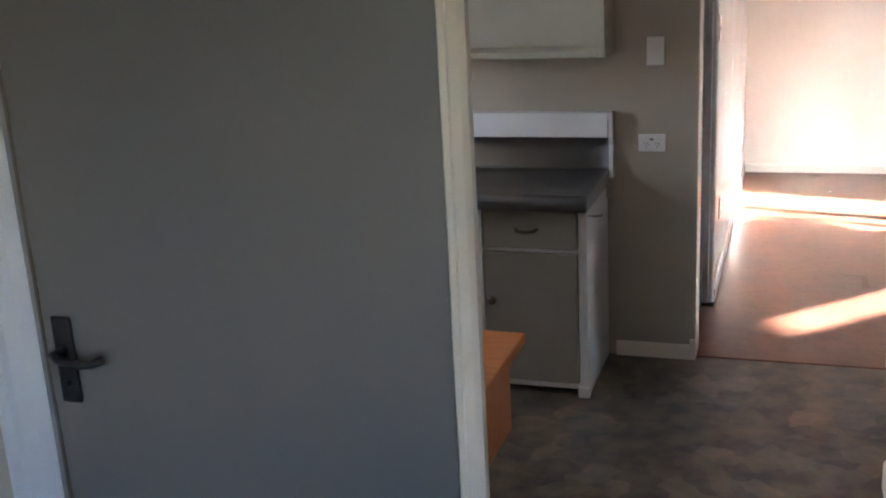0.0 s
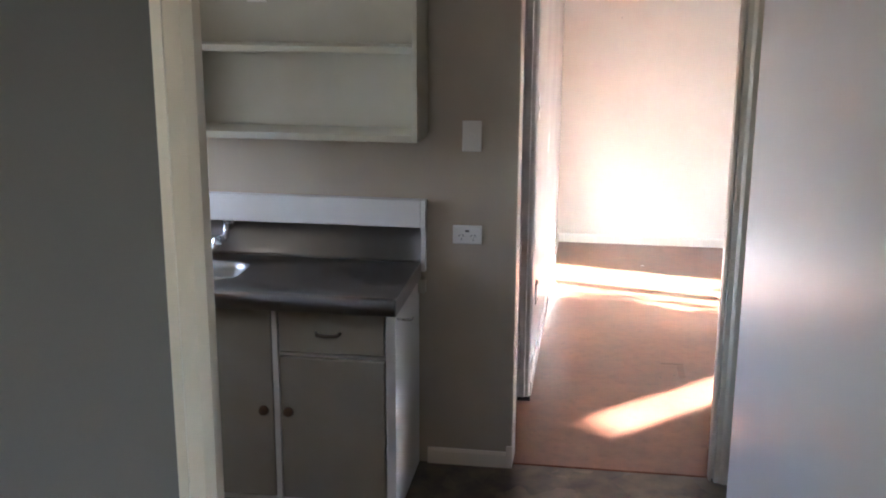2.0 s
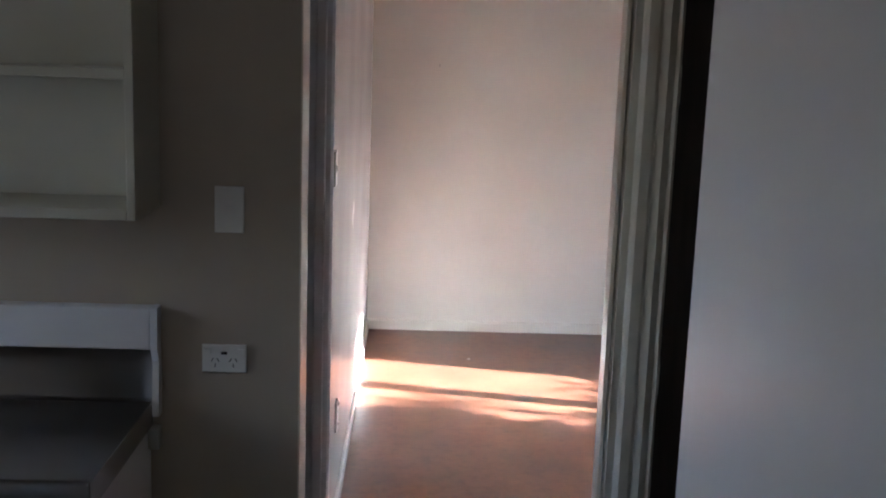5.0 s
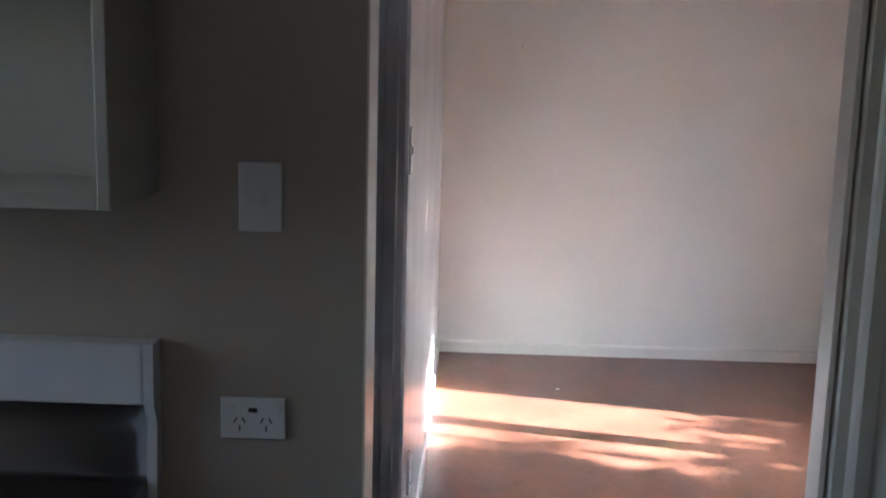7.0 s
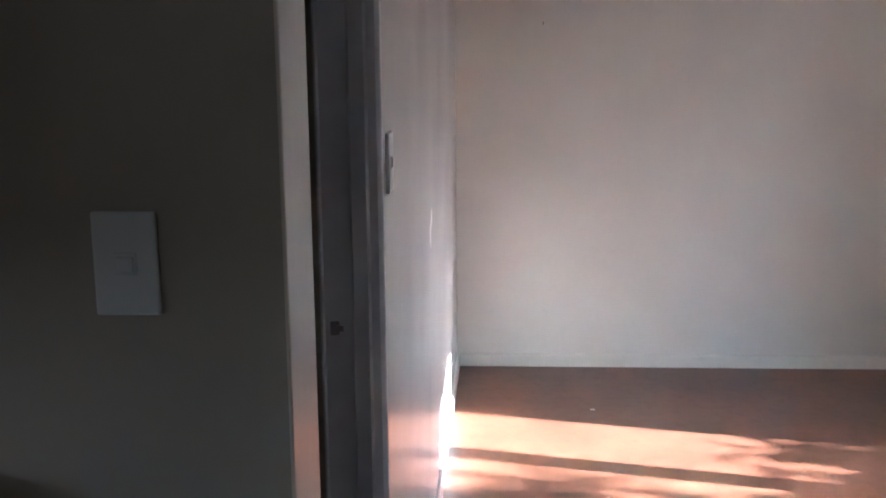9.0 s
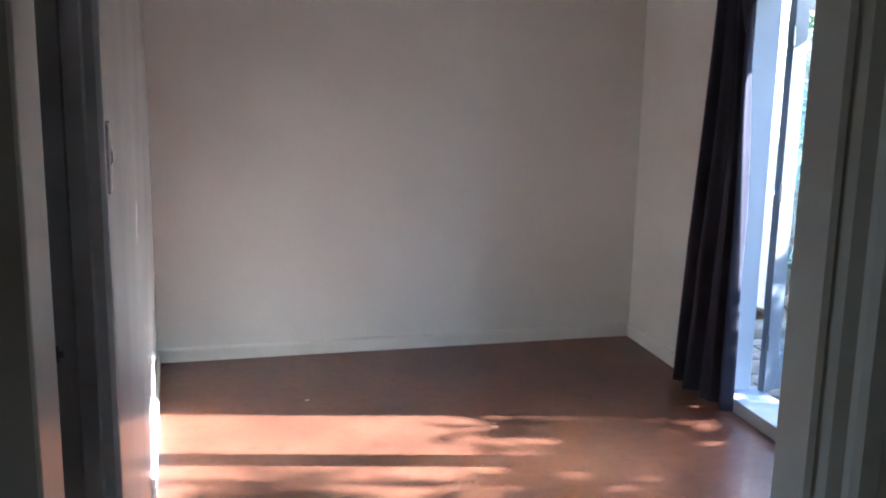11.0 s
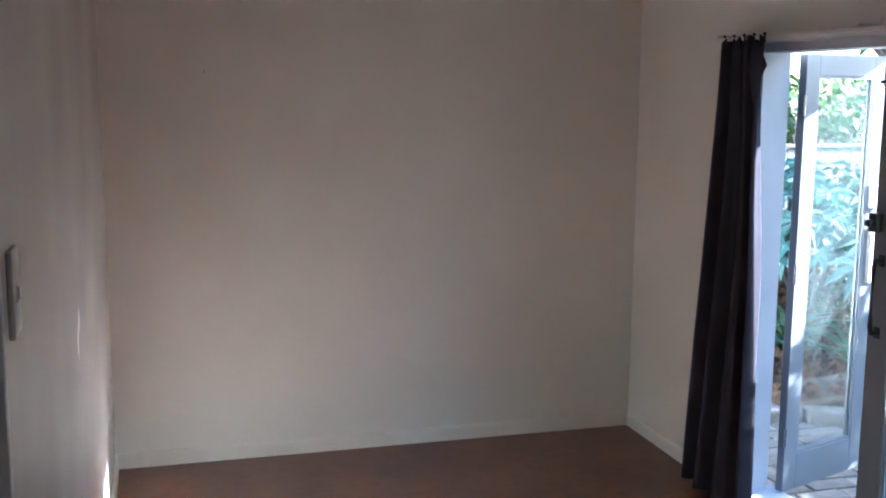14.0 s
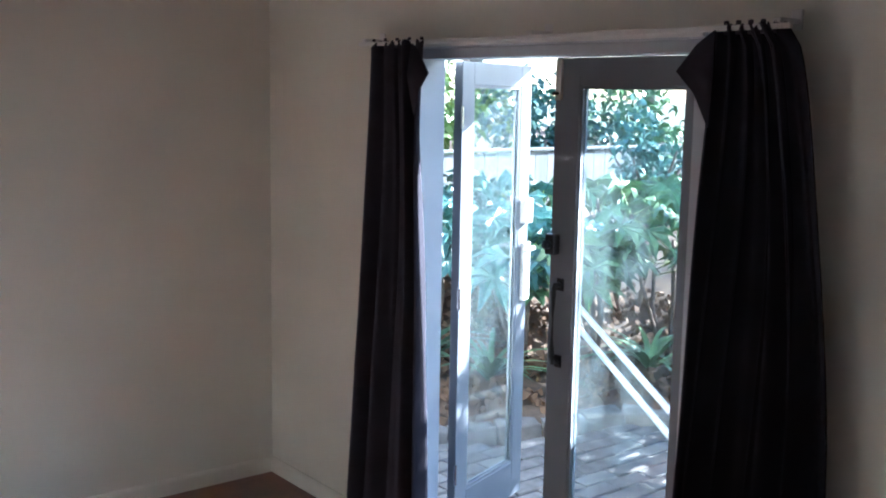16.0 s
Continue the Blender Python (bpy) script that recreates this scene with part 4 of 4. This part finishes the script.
def tree(x, y, z, h, spread, count, size, seed, mat, bare=0.45):
    r = random.Random(seed)
    t = thing("tree", "garden tree with grey-brown trunk and open leafy crown", "tree", "trees behind the fence")
    top = Vector((x + r.uniform(-.3, .3), y + r.uniform(-.3, .3), z + h * bare))
    part("trunk", tube([(x, y, z - 0.2), ((x + top.x) / 2 + 0.1, (y + top.y) / 2, z + h * bare * .5), top], 0.09 * h / 4, 9), M_BARK, t, "", True)
    limbs, ends = bmesh.new(), []
    for k in range(9):
        a, el = r.uniform(0, math.tau), r.uniform(0.2, 1.3)
        e = top + Vector((math.cos(a) * math.cos(el) * spread, math.sin(a) * math.cos(el) * spread, math.sin(el) * h * (1 - bare)))
        add_rod(limbs, top - Vector((0, 0, r.uniform(0, .4))), e, 0.035 * h / 4, 7, 0.008)
        ends += [top.lerp(e, q) for q in (0.45, 0.7, 0.9, 1.05)]
    part("limbs", limbs, M_BARK, t)
    items = []
    for k in range(count):
        c = r.choice(ends)
        p = c + Vector((r.gauss(0, .22), r.gauss(0, .22), r.gauss(0, .2))) * spread * 0.55
        s = size * r.uniform(0.6, 1.4)
        vs, fs = blade(s, s * 0.24)
        items.append((vs, fs, Matrix.Translation(p) @ turn(r.uniform(-1, 1), r.uniform(-.5, 1.2), r.uniform(0, math.tau))))
    leaf_object("crown", items, mat, t)
    return t


# planted bank behind a curved edge, rising away from the paving
def bed_depth(x, y):
    return max(x - 4.86, y - 3.98 - 0.35 * max(0.0, 4.2 - x)) + 0.06 * math.sin(x * 2.1 + y)


def bank_height(x, y):
    e = bed_depth(x, y)
    return -0.05 + 0.30 * e - 0.012 * e * e + 0.04 * noise.noise((x * 2, y * 2, 0)) if e > 0 else -0.3


bm = bmesh.new()
nx, ny = 84, 110
gv = [[bm.verts.new((2.73 + 8.0 * i / nx, -4 + 14 * j / ny, bank_height(2.73 + 8.0 * i / nx, -4 + 14 * j / ny))) for j in range(ny + 1)] for i in range(nx + 1)]
for i in range(nx):
    for j in range(ny):
        bm.faces.new((gv[i][j], gv[i + 1][j], gv[i + 1][j + 1], gv[i][j + 1]))
structure("bank", bm, M_SOIL, "brown planted bank covered in leaf litter", True)
items = []
while len(items) < 3600:
    x, y = rnd.uniform(2.9, 6.2), rnd.uniform(3.6, 7.0)
    if bed_depth(x, y) < 0.1:
        continue
    s = rnd.uniform(0.03, 0.10)
    vs, fs = blade(s, s * 0.3)
    items.append((vs, fs, Matrix.Translation((x, y, bank_height(x, y) + 0.015)) @ turn(rnd.uniform(-.5, .5), rnd.uniform(-.5, .5), rnd.uniform(0, 6.3))))
lit = scatter(items)
lit.materials.append(M_LITTER)
tagged(new("leaf_litter", lit), "dry brown leaves lying on the bank", "leaf litter", kind="stuff")

# stone edging along the curve
edge = [(4.86, 0.6 + 0.27 * k) for k in range(12)] + [(4.80, 3.80), (4.58, 3.93), (4.32, 3.98), (4.06, 4.06), (3.82, 4.16), (3.57, 4.26), (3.32, 4.34), (3.07, 4.42)]
for k, (x, y) in enumerate(edge):
    a, c = edge[max(0, k - 1)], edge[min(len(edge) - 1, k + 1)]
    bm = boxes((-0.125, 0.125, -0.075, 0.075, -0.09, 0.03), bevel=0.02)
    for v in bm.verts:
        v.co += Vector((rnd.uniform(-.01, .01), rnd.uniform(-.01, .01), rnd.uniform(-.012, .012)))
    e = solid("edging_stone", bm, M_STONE, "rough grey garden edging stone beside the paving", "stone", "edging stones", smooth=True)
    e.matrix_basis = pose(x, y, -0.04, 0, 0, math.degrees(math.atan2(c[1] - a[1], c[0] - a[0])) + rnd.uniform(-5, 5))

# fence across the back of the bank
fc = thing("fence", "grey-green board garden fence on top of the bank", "fence")
for k in range(52):
    x = 2.9 + k * 0.152
    part("board", boxes((x, x + 0.147, 6.9, 6.925, 0.2, 1.22 + 0.008 * (k % 3))), M_FENCE, fc)
for z in (0.55, 1.05):
    part("fence_rail", boxes((2.9, 10.8, 6.926, 6.97, z, z + 0.09)), M_FENCE, fc)
part("capping", boxes((2.9, 10.8, 6.88, 6.98, 1.24, 1.265), bevel=0.004), M_FENCE, fc)

# open pergola over the paving: one deep beam on posts, with rafters back to the house
pg = thing("pergola", "white painted open timber pergola over the paving", "pergola")
part("beam", boxes((3.55, 3.60, -0.6, 4.6, 2.0, 2.26), bevel=0.004), M_WHITERAIL, pg)
for k in range(6):
    y = -0.2 + 0.9 * k
    part("rafter", boxes((RX1 + 0.102, 3.75, y, y + 0.045, 2.261, 2.34), bevel=0.003), M_WHITERAIL, pg)
for y in (-0.5, 4.46):
    part("post", boxes((3.53, 3.62, y - 0.045, y + 0.045, -0.12, 1.999), bevel=0.004), M_WHITERAIL, pg)

# white stair rails
hr = thing("handrail", "pair of sloping white painted handrails by the garden steps", "handrail")
ra, rb = Vector((3.86, 2.485, 0.135)), Vector((4.55, 4.12, 0.57))
for dz in (0.0, -0.115):
    part("rail", rod(ra + Vector((0, 0, dz)), rb + Vector((0, 0, dz)), 0.017), M_WHITERAIL, hr, "", True)
for q in (0.03,):
    p = ra.lerp(rb, q)
    part("post", rod((p.x, p.y, -0.12), p, 0.016), M_WHITERAIL, hr, "", True)

# planting
for k, (x, y, h) in enumerate(((5.0, 4.35, 0.95), (5.35, 4.75, 0.8), (4.62, 4.62, 0.75), (5.55, 4.25, 0.85), (5.1, 5.35, 0.8), (4.35, 5.1, 0.7), (5.9, 4.9, 0.85), (4.7, 5.7, 0.7))):
    fatsia(x, y, bank_height(x, y), h, 40 + k, M_LEAF2 if k % 3 else M_LEAF)
for k, (x, y) in enumerate(((3.55, 5.0), (3.95, 4.75), (3.3, 5.5), (4.2, 4.45), (3.75, 5.6), (5.25, 4.15))):
    strap_plant(x, y, bank_height(x, y), 26, 0.6, 60 + k, M_LEAF if k % 2 else M_LEAF2)
for k, (x, y, c, m) in enumerate(((7.4, 6.0, 800, M_LEAF2), (4.2, 6.3, 800, M_LEAF2), (3.2, 6.4, 900, M_LEAF))):
    bush(x, y, bank_height(x, y), 0.6, 0.5, 0.5, c, 0.10, m, 80 + k)
for k, (x, y, c, m) in enumerate(((6.3, 7.8, 1100, M_LEAF3), (7.6, 7.7, 1000, M_LEAF2), (5.0, 7.9, 1000, M_LEAF), (3.8, 7.8, 1000, M_LEAF2), (8.9, 7.6, 900, M_LEAF))):
    bush(x, y, 0.2, 0.8, 0.6, 0.85, c, 0.13, m, 90 + k, "tall_bush", "tall leafy bush behind the garden fence")
for k, (x, y, h, m) in enumerate(((4.6, 9.6, 4.6, M_LEAF), (6.6, 10.2, 4.8, M_LEAF2), (8.8, 9.8, 4.4, M_LEAF3), (3.0, 9.2, 4.2, M_LEAF2), (11.0, 9.2, 5.0, M_LEAF))):
    tree(x, y, 0.3, h, 1.5, 950, 0.15, 100 + k, m)
# tree that dapples the low sun
# (placed on the sunny side, beyond the view)
tree(6.2, 0.75, 0.3, 3.3, 0.8, 1250, 0.12, 140, M_LEAF, 0.4)
# hedge never in view, added to cut the sun off below its top
hedge = thing("hedge", "unseen dense hedge added to block the low sun", "hedge")
part("stems", boxes(*[(6.0, 6.04, -1.4 + 0.35 * k, -1.36 + 0.35 * k, 0.1, 1.9) for k in range(16)]), M_BARK, hedge)
items = []
for k in range(10500):
    p = (rnd.uniform(5.75, 6.3), rnd.uniform(-1.8, 4.2), rnd.uniform(0.2, 2.12 + 0.12 * rnd.random()))
    s = rnd.uniform(0.08, 0.16)
    vs, fs = blade(s, s * 0.3)
    items.append((vs, fs, Matrix.Translation(p) @ turn(rnd.uniform(-1, 1), rnd.uniform(-1, 1), rnd.uniform(0, 6.3))))
leaf_object("leaves", items, M_LEAF, hedge)
# leaf clumps never in view, added to break up sun entering the garden doors
screen = thing("sun_screen_shrubs", "unseen row of tall leafy shrubs added to dapple the sun", "shrub")
part("stems", boxes(*[(6.5, 6.54, -1.4 + 0.45 * k, -1.36 + 0.45 * k, 0.1, 3.2) for k in range(7)]), M_BARK, screen)
items = []
knots = [(rnd.uniform(6.3, 6.7), rnd.uniform(-1.6, 1.15), rnd.uniform(2.3, 3.6)) for _ in range(62)]
for k in range(4200):
    c = rnd.choice(knots)
    p = Vector(c) + Vector((rnd.gauss(0, .12), rnd.gauss(0, .13), rnd.gauss(0, .12)))
    s = rnd.uniform(0.07, 0.15)
    vs, fs = blade(s, s * 0.28)
    items.append((vs, fs, Matrix.Translation(p) @ turn(rnd.uniform(-1, 1), rnd.uniform(-1, 1), rnd.uniform(0, 6.3))))
leaf_object("leaves", items, M_LEAF, screen)

# ---- paving ----
base = boxes((RX1 + 0.1, 4.95, -2.0, 4.6, -0.2, -0.118))
patio = structure("pavement", base, M_SOIL, "weathered grey-brown brick paving outside the garden doors")
pm = []
for v in range(4):
    bm = boxes((-0.109, 0.109, -0.052, 0.052, -0.04, 0.0), bevel=0.006)
    for q in bm.verts:
        q.co.z += rnd.uniform(-.002, .002)
    pm.append(to_mesh("paver", bm, M_BRICK))
count = 0
for j in range(48):
    for i in range(10):
        x = RX1 + 0.29 + i * 0.226 + (0.113 if j % 2 else 0)
        y = 0.55 + j * 0.112
        if bed_depth(x, y) > -0.08:
            continue
        o = new("paver", pm[(i * 7 + j * 3) % 4])
        o.parent = patio
        o.matrix_basis = pose(x, y, -0.082 + rnd.uniform(-.003, .003), rnd.uniform(-1, 1), rnd.uniform(-1, 1), rnd.uniform(-1.2, 1.2))
        count += 1
